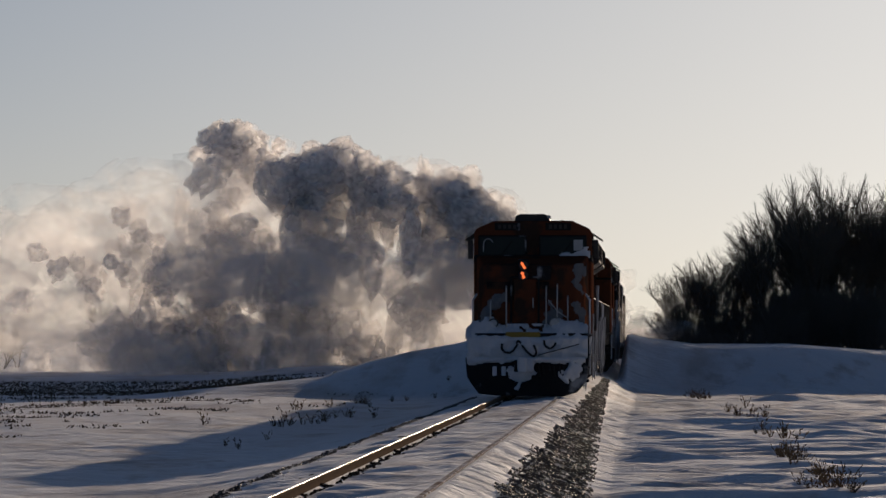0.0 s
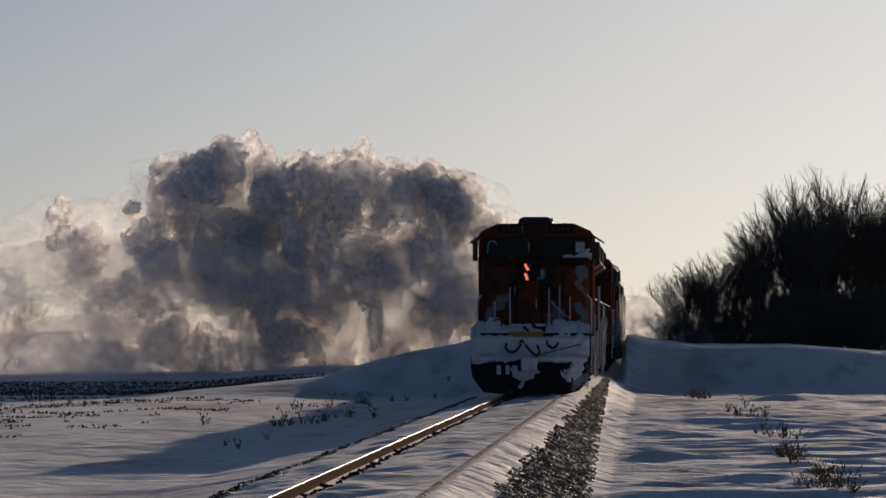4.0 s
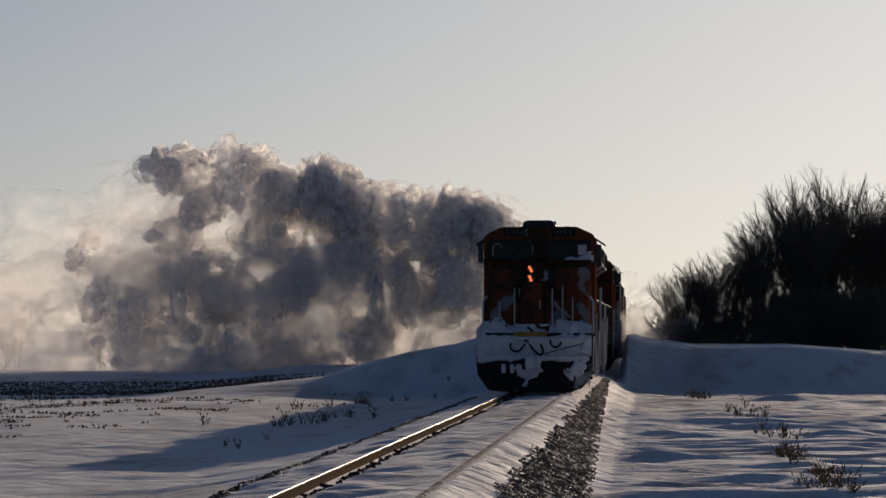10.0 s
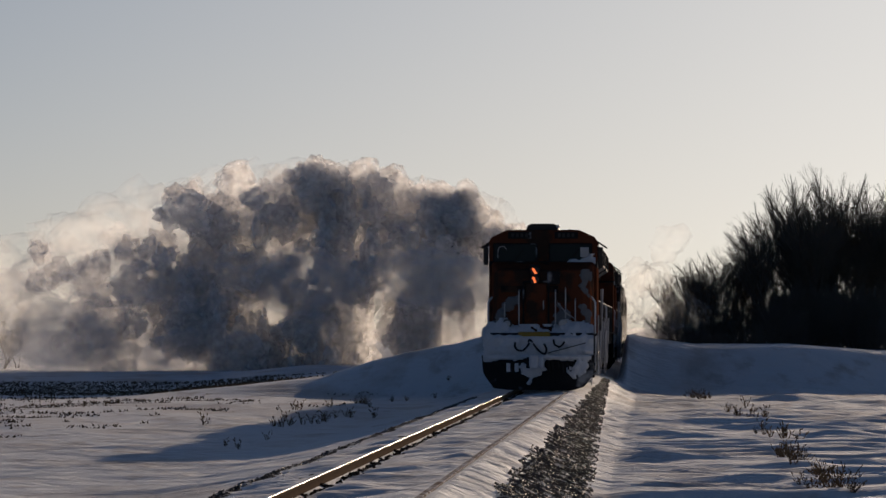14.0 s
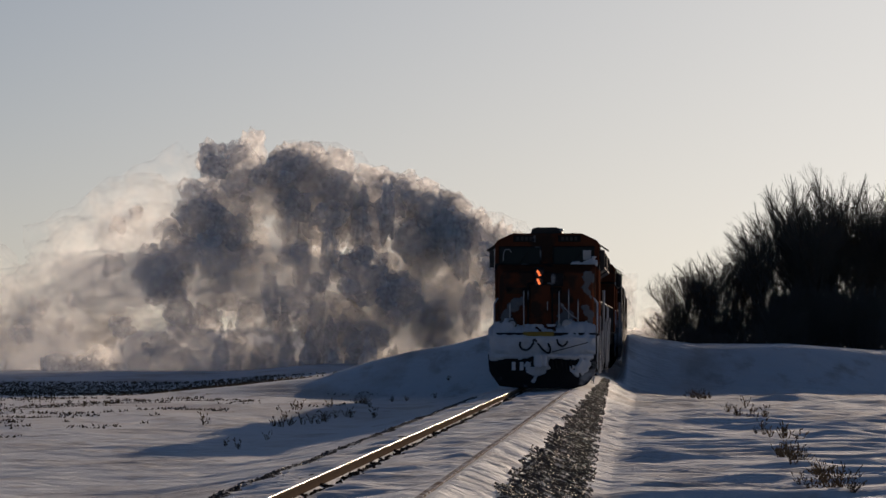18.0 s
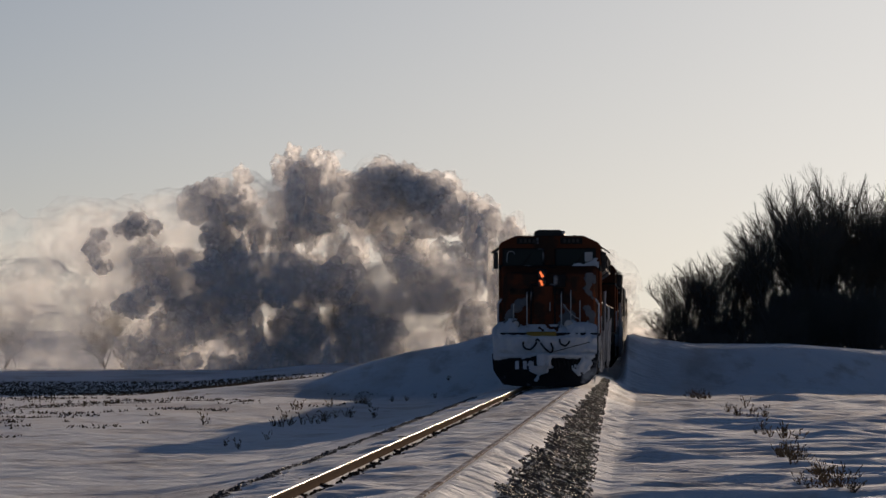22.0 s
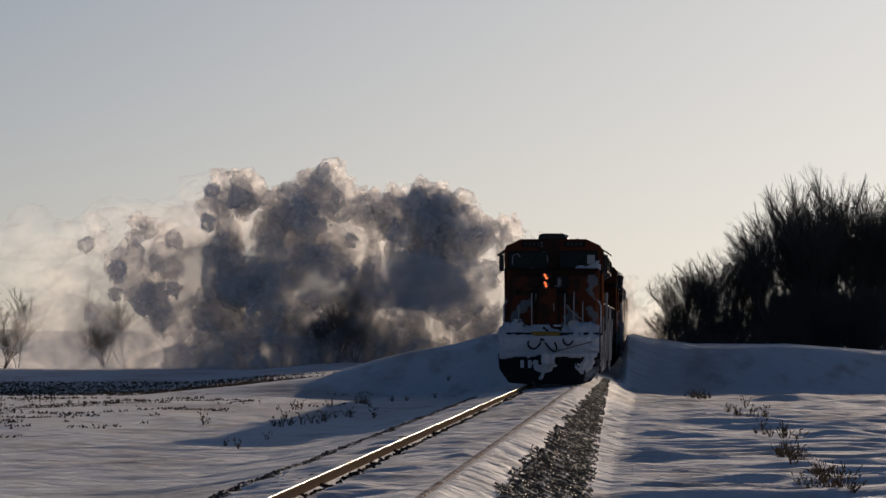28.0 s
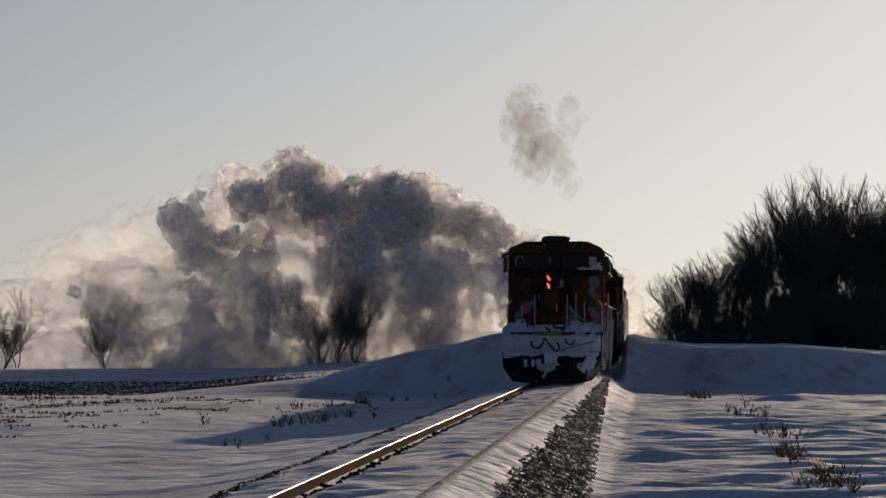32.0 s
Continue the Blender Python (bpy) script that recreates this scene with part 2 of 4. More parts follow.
def build_ground():
    ys = np.concatenate([-np.geomspace(2000, 4, 16), np.arange(0, 36, 2.0), np.arange(36, 92, 0.14), np.arange(92, 150, 0.4), np.arange(150, 260, 2.0), np.geomspace(260, 4000, 30)])
    xs = np.concatenate([-np.geomspace(2500, 42, 22), np.arange(-40, -13, 0.7), np.arange(-13, -6, 0.14), np.arange(-6, -0.6, 0.07), np.arange(-0.6, 5, 0.13), np.arange(5, 12, 0.3), np.arange(12, 40, 1.2), np.geomspace(42, 2500, 22)])
    X, Y = np.meshgrid(xs, ys)
    Z = ground_height(X, Y)
    verts = np.stack([X, Y, Z], -1).reshape(-1, 3)
    nx, ny = len(xs), len(ys)
    i = (np.arange(ny - 1)[:, None] * nx + np.arange(nx - 1)[None, :]).reshape(-1)
    faces = np.stack([i, i + 1, i + nx + 1, i + nx], -1)
    me = mesh_from("ground", verts.tolist(), faces.tolist(), SNOW, True)
    tagged(new("ground", me), "wind-packed snow field with ripples and a drift", "ground", kind="structure")


build_ground()

# ---------------------------------------------------------------- track
RAIL_PROFILE = [(-0.068, -0.172), (0.068, -0.172), (0.068, -0.155), (0.012, -0.135), (0.012, -0.045), (0.035, -0.038), (0.035, -0.028), (-0.035, -0.028), (-0.035, -0.038), (-0.012, -0.045), (-0.012, -0.135), (-0.068, -0.155)]


def build_track():
    track = tagged(empty("railway_track", pose(TX, 0, 0)), "snow-covered railway track with two steel rails", "railway track", kind="structure")
    for sx in (-0.754, 0.754):
        r = part("rail", prism(bmesh.new(), [(x + sx, z) for x, z in RAIL_PROFILE], 20, 420), RAIL, track, "rusty brown steel rail")
        part("rail_head", prism(bmesh.new(), [(sx - 0.037, -0.030), (sx + 0.037, -0.030), (sx + 0.037, -0.012), (sx + 0.028, -0.003), (sx - 0.028, -0.003), (sx - 0.037, -0.012)], 20, 420), RAIL if sx < 0 else RAILSNOW, r, "worn brown rail head" if sx < 0 else "brown rail head dusted with snow")
        if sx < 0:
            part("running_band", prism(bmesh.new(), [(sx - 0.019, -0.004), (sx + 0.019, -0.004), (sx + 0.015, 0.0005), (sx, 0.002), (sx - 0.015, 0.0005)], 20, 420), RAILTOP, r, "polished running surface")


build_track()


# ---------------------------------------------------------------- the train
def snow_patch(mask, x0, x1, z0, z1, y_of, thick, seed, step=0.035):
    """A lumpy crust of caked snow on a face towards -y, where mask(x, z) > 0."""
    nx, nz = int((x1 - x0) / step) + 1, int((z1 - z0) / step) + 1
    r = np.random.RandomState(seed)
    ox, oz = r.uniform(0, 50, 2)
    verts, index, faces = [], {}, []
    val = {}
    for i in range(nx):
        for k in range(nz):
            x, z = x0 + i * step, z0 + k * step
            w = mask(x, z) + 0.75 * noise.noise((x * 2.6 + ox, z * 2.6 + oz, 0)) + 0.5 * noise.noise((x * 7 + ox, z * 7 + oz, 3))
            val[i, k] = w

    def vert(i, k):
        if (i, k) not in index:
            x, z = x0 + i * step, z0 + k * step
            w = max(0.0, min(1.0, val[i, k]))
            lump = 0.6 + 0.5 * noise.noise((x * 5 + oz, z * 5, 7))
            index[i, k] = len(verts)
            verts.append((x, y_of(x, z) - thick * math.sqrt(w) * lump + (0.02 if val[i, k] <= 0 else 0), z))
        return index[i, k]

    for i in range(nx - 1):
        for k in range(nz - 1):
            if sum(val[a, b] > 0 for a, b in ((i, k), (i + 1, k), (i, k + 1), (i + 1, k + 1))) >= 2:
                faces.append((vert(i, k), vert(i + 1, k), vert(i + 1, k + 1), vert(i, k + 1)))
    return verts, faces


def crust(name, parent, mask, x0, x1, z0, z1, y_of, thick, seed, label="caked white snow", mat=None):
    v, f = snow_patch(mask, x0, x1, z0, z1, y_of, thick, seed)
    ob = new(name, mesh_from(name, v, f, mat or CAKED, True))
    ob.parent = parent
    tagged(ob, label)
    return ob


def wheel_mesh():
    bm = bmesh.new()
    for s in (-1, 1):
        prof = [(0.0, 0.06), (0.30, 0.05), (0.42, 0.03), (0.44, 0.07), (0.53, 0.065), (0.555, -0.06), (0.53, -0.09), (0.42, -0.06), (0.12, -0.03)]
        n = 24
        rings = []
        for r, w in prof:
            rings.append([bm.verts.new((s * (0.78 + w), max(r, 0.01) * math.cos(6.2832 * i / n), max(r, 0.01) * math.sin(6.2832 * i / n))) for i in range(n)])
        for a, b in zip(rings, rings[1:]):
            for i in range(n):
                bm.faces.new((a[i], a[(i + 1) % n], b[(i + 1) % n], b[i]))
    rod(bm, (-1.05, 0, 0), (1.05, 0, 0), 0.09, n=12)
    bmesh.ops.recalc_face_normals(bm, faces=bm.faces)
    me = bpy.data.meshes.new("wheelset")
    bm.to_mesh(me)
    bm.free()
    me.materials.append(DARK)
    return me


WHEELS = wheel_mesh()
WHEEL_R = 0.53
WHEELSETS = []


def bogie(parent, y, axles, name="bogie"):
    """A truck frame with its springs and axle boxes; the wheelsets hang on the vehicle, so that they can turn."""
    half = (axles - 1) * 1.0
    bm = bmesh.new()
    for s in (-1, 1):
        box(bm, s * 1.12 - 0.08, s * 1.12 + 0.08, y - half - 0.55, y + half + 0.55, 0.62, 0.92, 0.03)
        for a in range(axles):
            ya = y - half + a * 2.0
            box(bm, s * 1.16 - 0.1, s * 1.16 + 0.1, ya - 0.2, ya + 0.2, 0.36, 0.70, 0.03)
            rod(bm, (s * 1.2, ya - 0.32, 0.5), (s * 1.2, ya - 0.32, 0.85), 0.09, n=10)
            rod(bm, (s * 1.2, ya + 0.32, 0.5), (s * 1.2, ya + 0.32, 0.85), 0.09, n=10)
    box(bm, -1.1, 1.1, y - 0.25, y + 0.25, 0.6, 0.95, 0.03)
    frame_ob = part(name, bm, DARK, parent, "black truck frame crusted with ice")
    for a in range(axles):
        w = new("wheelset", WHEELS)
        w.parent = parent
        w.location = (0, y - half + a * 2.0, WHEEL_R)
    # icy lumps that hang from the truck
    r = random.Random(int(y * 10))
    bm = bmesh.new()
    for _ in range(14):
        yy = y + r.uniform(-half - 0.6, half + 0.6)
        z = r.uniform(0.35, 0.95)
        rod(bm, (1.24 + r.uniform(-0.02, 0.08), yy, z), (1.24 + r.uniform(-0.02, 0.08), yy + r.uniform(-0.06, 0.06), z - r.uniform(0.12, 0.4)), r.uniform(0.03, 0.08), 0.008, n=6)
    tagged(part("icicles", bm, CAKED, frame_ob, "hanging icicles and packed snow", True), kind="stuff")
    return frame_ob


def build_loco():
    loco = empty("locomotive")
    part("underframe", boxed(-1.42, 1.42, 0.75, 21.9, 1.12, 1.50, 0.03), BLACK, loco)
    part("walkway", boxed(-1.53, 1.53, 0.55, 22.1, 1.50, 1.58, 0.015), BLACK, loco)
    part("end_plate", boxed(-1.50, 1.50, 0.35, 0.55, 0.95, 1.60, 0.04), BLACK, loco)

    # short nose: full width, front face leaning back
    bm = bmesh.new()
    low = [(-1.38, 1.05), (-1.20, 0.82), (1.20, 0.82), (1.38, 1.05), (1.46, 2.2), (-1.46, 2.2)]
    top = [(-1.32, 1.25), (-1.10, 1.00), (1.10, 1.00), (1.32, 1.25), (1.46, 2.2), (-1.46, 2.2)]
    a = [bm.verts.new((x, y, 1.58)) for x, y in low]
    b = [bm.verts.new((x, y, 3.36 if y < 2 else 3.62)) for x, y in top]
    bm.faces.new(a[::-1])
    bm.faces.new(b)
    for i in range(6):
        bm.faces.new((a[i], a[(i + 1) % 6], b[(i + 1) % 6], b[i]))
    bmesh.ops.bevel(bm, geom=list(bm.edges), offset=0.07, segments=3, affect="EDGES", profile=0.5)
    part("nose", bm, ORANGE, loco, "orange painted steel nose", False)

    def face_y(x, z):
        return 0.80 + (z - 1.58) * 0.1 + max(0, abs(x) - 1.12) * 0.9

    bm = bmesh.new()
    box(bm, -0.44, 0.14, face_y(0, 2.4) - 0.03, face_y(0, 2.4) + 0.12, 1.70, 2.98, 0.025, Matrix.Identity(4))
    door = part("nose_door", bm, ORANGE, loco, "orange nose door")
    part("handle", rod(bmesh.new(), (0.06, 0.80, 2.25), (0.06, 0.80, 2.5), 0.015), SILVER, door)
    part("door_frame", tube(bmesh.new(), [(-0.5, 0.83, 1.66), (-0.5, 0.90, 3.03), (0.2, 0.90, 3.03), (0.2, 0.83, 1.66)], 0.03), BLACK, loco)

    # headlight housing with its two lit lamps
    house = part("headlight_housing", boxed(-0.33, -0.04, 0.86, 1.10, 2.92, 3.50, 0.05), BLACK, loco)
    for z, lean in ((3.33, -0.45), (3.08, -0.25)):
        ring = part("lamp_ring", rod(bmesh.new(), (-0.185, 0.835, z), (-0.185, 0.87, z), 0.115, n=20), DARK, house)
        bm = bmesh.new()
        box(bm, -0.036, 0.026, -0.006, 0.006, -0.085, 0.07, 0.0, Matrix.Translation((-0.19, 0.826, z)) @ Matrix.Rotation(lean, 4, "Y"))
        box(bm, -0.032, 0.032, -0.006, 0.006, -0.026, 0.026, 0.0, Matrix.Translation((-0.155 if z > 3.2 else -0.175, 0.823, z - 0.055)) @ Matrix.Rotation(lean * 1.6, 4, "Y"))
        box(bm, -0.03, 0.03, -0.005, 0.005, -0.03, 0.03, 0.0, Matrix.Translation((-0.225, 0.824, z + 0.05)) @ Matrix.Rotation(0.6, 4, "Y"))
        part("lamp", bm, GLOW, ring, "glowing orange lamp")
    m = Matrix.Translation((-0.33, 0.905, 2.82)) @ Matrix.Rotation(-0.1, 4, "X")
    part("nose_emblem", boxed(-0.80, 0.80, -0.012, 0.006, -0.09, 0.09, 0.004, m), DARKBROWN, loco, "dark painted bar across the nose")
    part("equipment_box", boxed(0.16, 0.52, 0.88, 1.05, 2.95, 3.32, 0.03), BLACK, loco, "small black box on the nose")

    # cab
    roof = [(-1.53, 3.62), (1.53, 3.62), (1.53, 4.22), (1.46, 4.32), (1.02, 4.52), (-1.02, 4.52), (-1.46, 4.32), (-1.53, 4.22)]
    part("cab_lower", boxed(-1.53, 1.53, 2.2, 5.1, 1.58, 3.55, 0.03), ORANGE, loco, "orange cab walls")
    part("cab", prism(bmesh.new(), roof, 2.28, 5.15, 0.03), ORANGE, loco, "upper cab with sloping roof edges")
    part("window_band", boxed(-1.535, 1.535, 2.20, 5.05, 3.44, 3.63, 0.02), BLACK, loco)
    for x0, x1 in ((-1.42, -0.16), (0.16, 1.40)):
        w = part("windshield", boxed(x0, x1, 2.235, 2.285, 3.58, 4.14, 0.02), BLACK, loco, "black rubber windshield frame")
        part("pane", boxed(x0 + 0.05, x1 - 0.05, 2.215, 2.24, 3.63, 4.10), GLASS, w, "dark windshield glass")
        part("wiper", rod(bmesh.new(), ((x0 + x1) / 2, 2.20, 3.66), ((x0 + x1) / 2 + 0.25, 2.20, 3.98), 0.012, n=5), BLACK, w)
    part("frost_arc", tube(bmesh.new(), [(-1.28, 2.205, 3.72), (-1.27, 2.205, 3.96), (-1.22, 2.205, 4.04), (-1.10, 2.205, 4.05), (-1.04, 2.205, 3.96)], 0.014, 5), SILVER, loco, "frosted curved edge on the windshield")
    # pale panel painted in for the bright sky showing in the glass corner
    part("frost_arc", boxed(1.06, 1.30, 2.205, 2.213, 3.74, 4.02, 0.003), LAMPGLASS, loco, "pale panel for the bright sky at the windshield corner")
    crust("window_snow", loco, lambda x, z: 0.35 - abs(z - 3.60) * 4 - max(0, 0.75 - x) * 2, 0.3, 1.5, 3.42, 3.85, lambda x, z: 2.20, 0.05, 5)
    for s in (-1, 1):
        side = part("side_window", boxed(s * 1.535 - 0.012, s * 1.535 + 0.012, 2.75, 4.4, 3.62, 4.12, 0.01), BLACK, loco)
        part("pane", boxed(s * 1.55 - 0.005, s * 1.55 + 0.005, 2.82, 4.33, 3.68, 4.07), GLASS, side)
        m = Matrix.Translation((s * 1.52, 3.5, 4.21)) @ Matrix.Rotation(s * radians(33), 4, "Y")
        part("sun_visor", boxed(0.0 if s > 0 else -0.33, 0.33 if s > 0 else 0.0, -0.75, 0.75, -0.015, 0.015, 0.005, m), DARK, loco, "folded-out side awning")
        mir = part("mirror", boxed(s * 1.63 - 0.07, s * 1.63 + 0.07, 2.42, 2.50, 3.52, 4.03, 0.02), DARK, loco, "tall side mirror")
        part("mirror_arm", rod(bmesh.new(), (s * 1.5, 2.45, 3.9), (s * 1.6, 2.45, 3.9), 0.015), DARK, mir)
        # number boards with unreadable digits as plain bars
        nb = part("number_board", boxed(s * 0.66 - 0.33, s * 0.66 + 0.33, 2.24, 2.30, 4.27, 4.46, 0.01), BLACK, loco, "dark number board with light bars")
        for q in range(4):
            part("bar", boxed(s * 0.66 - 0.24 + q * 0.13, s * 0.66 - 0.16 + q * 0.13, 2.233, 2.24, 4.31, 4.42), DARK, nb)
    part("roof_unit", prism(bmesh.new(), [(-0.50, 4.50), (0.44, 4.50), (0.40, 4.66), (0.28, 4.71), (-0.34, 4.71), (-0.46, 4.66)], 2.7, 4.2, 0.02), DARK, loco, "cooling unit on the cab roof")
    part("bell", rod(bmesh.new(), (0.75, 2.55, 4.40), (0.75, 2.62, 4.52), 0.09, 0.05, n=14), DARK, loco)
    part("horn", tube(bmesh.new(), [(0.41, 2.62, 4.63), (0.41, 3.0, 4.63)], 0.05, 10), SILVER, loco, "chrome horn")

    # long hood with doors, radiator section and stack
    hood = [(-0.92, 1.58), (0.92, 1.58), (0.92, 4.25), (0.72, 4.45), (-0.72, 4.45), (-0.92, 4.25)]
    hood_ob = part("hood", prism(bmesh.new(), hood, 5.15, 17.4, 0.02), DARKBROWN, loco, "long dark brown engine hood")
    for s in (-1, 1):
        for k in range(9):
            y0 = 5.5 + k * 1.3
            d = part("hood_door", boxed(s * 0.935 - 0.015, s * 0.935 + 0.015, y0, y0 + 1.18, 1.75, 3.9, 0.008), DARKBROWN, hood_ob)
    part("dynamic_brake_box", prism(bmesh.new(), [(-1.05, 3.6), (1.05, 3.6), (1.05, 4.35), (0.85, 4.58), (-0.85, 4.58), (-1.05, 4.35)], 5.6, 8.4, 0.03), DARKBROWN, loco)
    part("exhaust_stack", boxed(-0.35, 0.35, 11.2, 12.2, 4.44, 4.72, 0.03), DARK, loco, "sooty exhaust stack")
    part("radiator_section", boxed(-1.0, 1.0, 17.4, 21.4, 1.58, 3.5, 0.03), DARKBROWN, loco)
    rad = part("radiator_wings", prism(bmesh.new(), [(-1.0, 3.45), (1.0, 3.45), (1.48, 3.75), (1.48, 4.32), (1.3, 4.45), (-1.3, 4.45), (-1.48, 4.32), (-1.48, 3.75)], 17.2, 21.5, 0.02), DARK, loco, "flared radiator housing")
    for s in (-1, 1):
        for k in range(8):
            part("slat", boxed(s * 1.49 - 0.02, s * 1.49 + 0.02, 17.4 + k * 0.5, 17.65 + k * 0.5, 3.82, 4.26), BLACK, rad)
    part("rear_box", boxed(-0.7, 0.7, 21.35, 21.75, 1.58, 3.9, 0.04), DARKBROWN, loco)

    # hand rails along the walkways, and the steps at the corners
    for s in (-1, 1):
        # sunward rail gets the paler steel, its glint put into the colour
        rail_ob = part("handrail", tube(bmesh.new(), [(s * 1.47, 5.4, 2.55), (s * 1.47, 21.9, 2.55)], 0.022, 6), SILVER if s > 0 else DARK, loco, "long walkway handrail")
        for k in range(10):
            y = 5.4 + k * 1.83
            part("stanchion", rod(bmesh.new(), (s * 1.47, y, 1.58), (s * 1.47, y, 2.55), 0.016, n=6), DARK, rail_ob)
        for y in (1.15, 21.75):
            # posts coloured white to stand in for bright sun glints along the side
            part("corner_post", tube(bmesh.new(), [(s * 1.50, y, 0.55), (s * 1.50, y, 2.45), (s * 1.40, y + 0.12, 2.6)], 0.028, 6), CAKED, loco, "corner grab rail whitened for its sun glint")
            steps = part("step_well", boxed(s * 1.36 - 0.12, s * 1.36 + 0.12, y - 0.35, y + 0.35, 0.35, 0.42, 0.01), BLACK, loco)
            for z in (0.70, 1.02, 1.32):
                part("step", boxed(s * 1.38 - 0.12, s * 1.38 + 0.12, y - 0.33, y + 0.33, z, z + 0.05, 0.01), CAKED if (s > 0 and z > 1.2) else BLACK, steps)

    for k in range(9):
        y, z0, z1 = 3.2 + 2.1 * k, 0.45 + 0.5 * noise.noise((k * 3.1, 1, 2)), 2.1 + 1.2 * noise.noise((k * 2.3, 5, 1))
        x = 1.53 + 0.02 * (k % 3)
        lean = 0.06 * noise.noise((k * 1.7, 3, 7))
        part("ice_streak", rod(bmesh.new(), (x, y, z0), (x + 0.02, y + lean, z1), 0.012, 0.03 + 0.01 * (k % 3), n=9), ICE, loco, "frozen streak of ice and snow")

    # pilot plow with rounded lower corners, draft gear and coupler
    plow = [(-1.64, 0.98), (-1.60, 0.50), (-1.52, 0.36), (-1.30, 0.06), (-0.9, 0.02), (0.85, 0.0), (1.20, 0.10), (1.44, 0.40), (1.50, 0.98)]
    part("pilot_plow", prism(bmesh.new(), plow, 0.20, 0.42, 0.03), BLACK, loco, "black snow-crusted pilot plow")
    bm = bmesh.new()
    for x in (-0.95, -0.72, -0.55):
        box(bm, x, x + 0.11, 0.17, 0.21, 0.52, 0.76, 0.012)
    part("plow_slots", bm, CAKED, loco, "snow showing in the plow's slots")
    coup = part("coupler", boxed(-0.30, 0.10, -0.35, 0.35, 0.62, 0.98, 0.08), CAKED, loco, "steel knuckle coupler under snow")
    part("knuckle", boxed(-0.28, -0.06, -0.48, -0.18, 0.60, 1.0, 0.06), CAKED, coup)
    for pts in ([(-0.70, 1.34), (-0.72, 1.22), (-0.64, 1.12), (-0.50, 1.10), (-0.40, 1.18), (-0.31, 1.32)], [(-0.20, 1.30), (-0.08, 1.14), (0.06, 1.02), (0.14, 1.02), (0.17, 1.14), (0.10, 1.30)], [(0.36, 1.42), (0.38, 1.28), (0.52, 1.20), (0.62, 1.28), (0.66, 1.36)], [(-0.34, 1.34), (-0.3, 1.42), (-0.22, 1.34)]):
        part("air_hose", tube(bmesh.new(), [(x, 0.13, z) for x, z in pts], 0.028, 8), RUBBER, loco, "curved black air hose")
    part("cut_lever", tube(bmesh.new(), [(0.2, 0.16, 1.04), (1.25, 0.16, 1.32)], 0.014, 5), RUBBER, loco, "thin steel uncoupling lever")
    part("step_stripe", boxed(-0.62, 0.26, 0.315, 0.36, 1.50, 1.63, 0.01), YELLOW, loco, "yellow painted step edge")
    # black blocks put in for the shade inside two openings of the crust
    part("lower_plate", boxed(-0.40, -0.26, 0.08, 0.20, 0.62, 0.92, 0.02), RUBBER, loco, "black block painted as the shade in a snow crust opening")
    part("lower_plate", boxed(-0.02, 0.06, 0.08, 0.20, 0.65, 0.78, 0.02), RUBBER, loco, "black block painted as the shade in a snow crust opening")
    bm = bmesh.new()
    for k, x in enumerate((0.20, 0.30, 0.46, 0.58, 0.72, 0.82)):
        rod(bm, (x + 0.02, 0.15, 0.84 - 0.03 * (k % 2)), (x + 0.06, 0.15, 0.50 + 0.07 * (k % 3)), 0.022, n=6)
    part("hanging_hoses", bm, RUBBER, loco, "hanging black brake hoses")
    for x in (-0.95, 0.62):
        d = part("ditch_light", rod(bmesh.new(), (x, 0.62, 1.85), (x, 0.80, 1.85), 0.13, n=20), SILVER if x > 0 else DARK, loco, "round ditch light")
        part("lens", rod(bmesh.new(), (x, 0.605, 1.85), (x, 0.63, 1.85), 0.095, n=20), LAMPGLASS, d)
    for x, z0, z1 in ((-0.62, 1.6, 2.75), (0.40, 1.6, 2.75), (-1.02, 1.7, 2.4), (0.95, 1.6, 2.5), (0.68, 2.0, 2.8)):
        part("grab_iron", tube(bmesh.new(), [(x, 0.66, z0), (x, 0.68, z1), (x, 0.86, z1 + 0.05)], 0.02, 6), SILVER, loco, "frosty front grab iron")
    part("chain", tube(bmesh.new(), [(0.45, 0.64, 2.45), (0.70, 0.62, 2.15), (0.92, 0.64, 2.0)], 0.015, 5), SILVER, loco)

    # crusts of caked snow on the front
    crust("deck_snow", loco, lambda x, z: 0.75 - 5 * max(0, 0.92 + 0.06 * x - z) - 3 * max(0, z - 1.50 - 0.12 * abs(x)) - 6 * max(0, x - 1.38) - 7 * max(0, -1.50 - x), -1.65, 1.5, 0.62, 1.85, lambda x, z: 0.33 if z < 1.45 else 0.33 + (z - 1.45) * 1.2, 0.16, 21, "thick caked snow on the front deck")
    drift_ob = crust("deck_drift", loco, lambda x, z: 0.55 - 3.0 * max(0, z - 1.72) - 3.0 * max(0, 0.75 - abs(x + 0.18)) - 5 * max(0, abs(x + 0.05) - 1.4), -1.5, 1.42, 1.46, 2.05, lambda x, z: 0.42 + (z - 1.5) * 0.7, 0.2, 31, "snow drifted on the front walkway")
    tagged(drift_ob, kind="stuff")
    crust("plow_snow", loco, lambda x, z: max(0.75 - 2.6 * abs(x + 0.28) - 1.8 * abs(z - 0.62), 0.55 - 2.2 * abs(x - 1.05) - 1.6 * abs(z - 0.62), 0.5 - 6 * abs(z - 0.93)), -1.6, 1.42, 0.08, 1.0, lambda x, z: 0.19, 0.16, 22, "snow packed on the pilot plow")
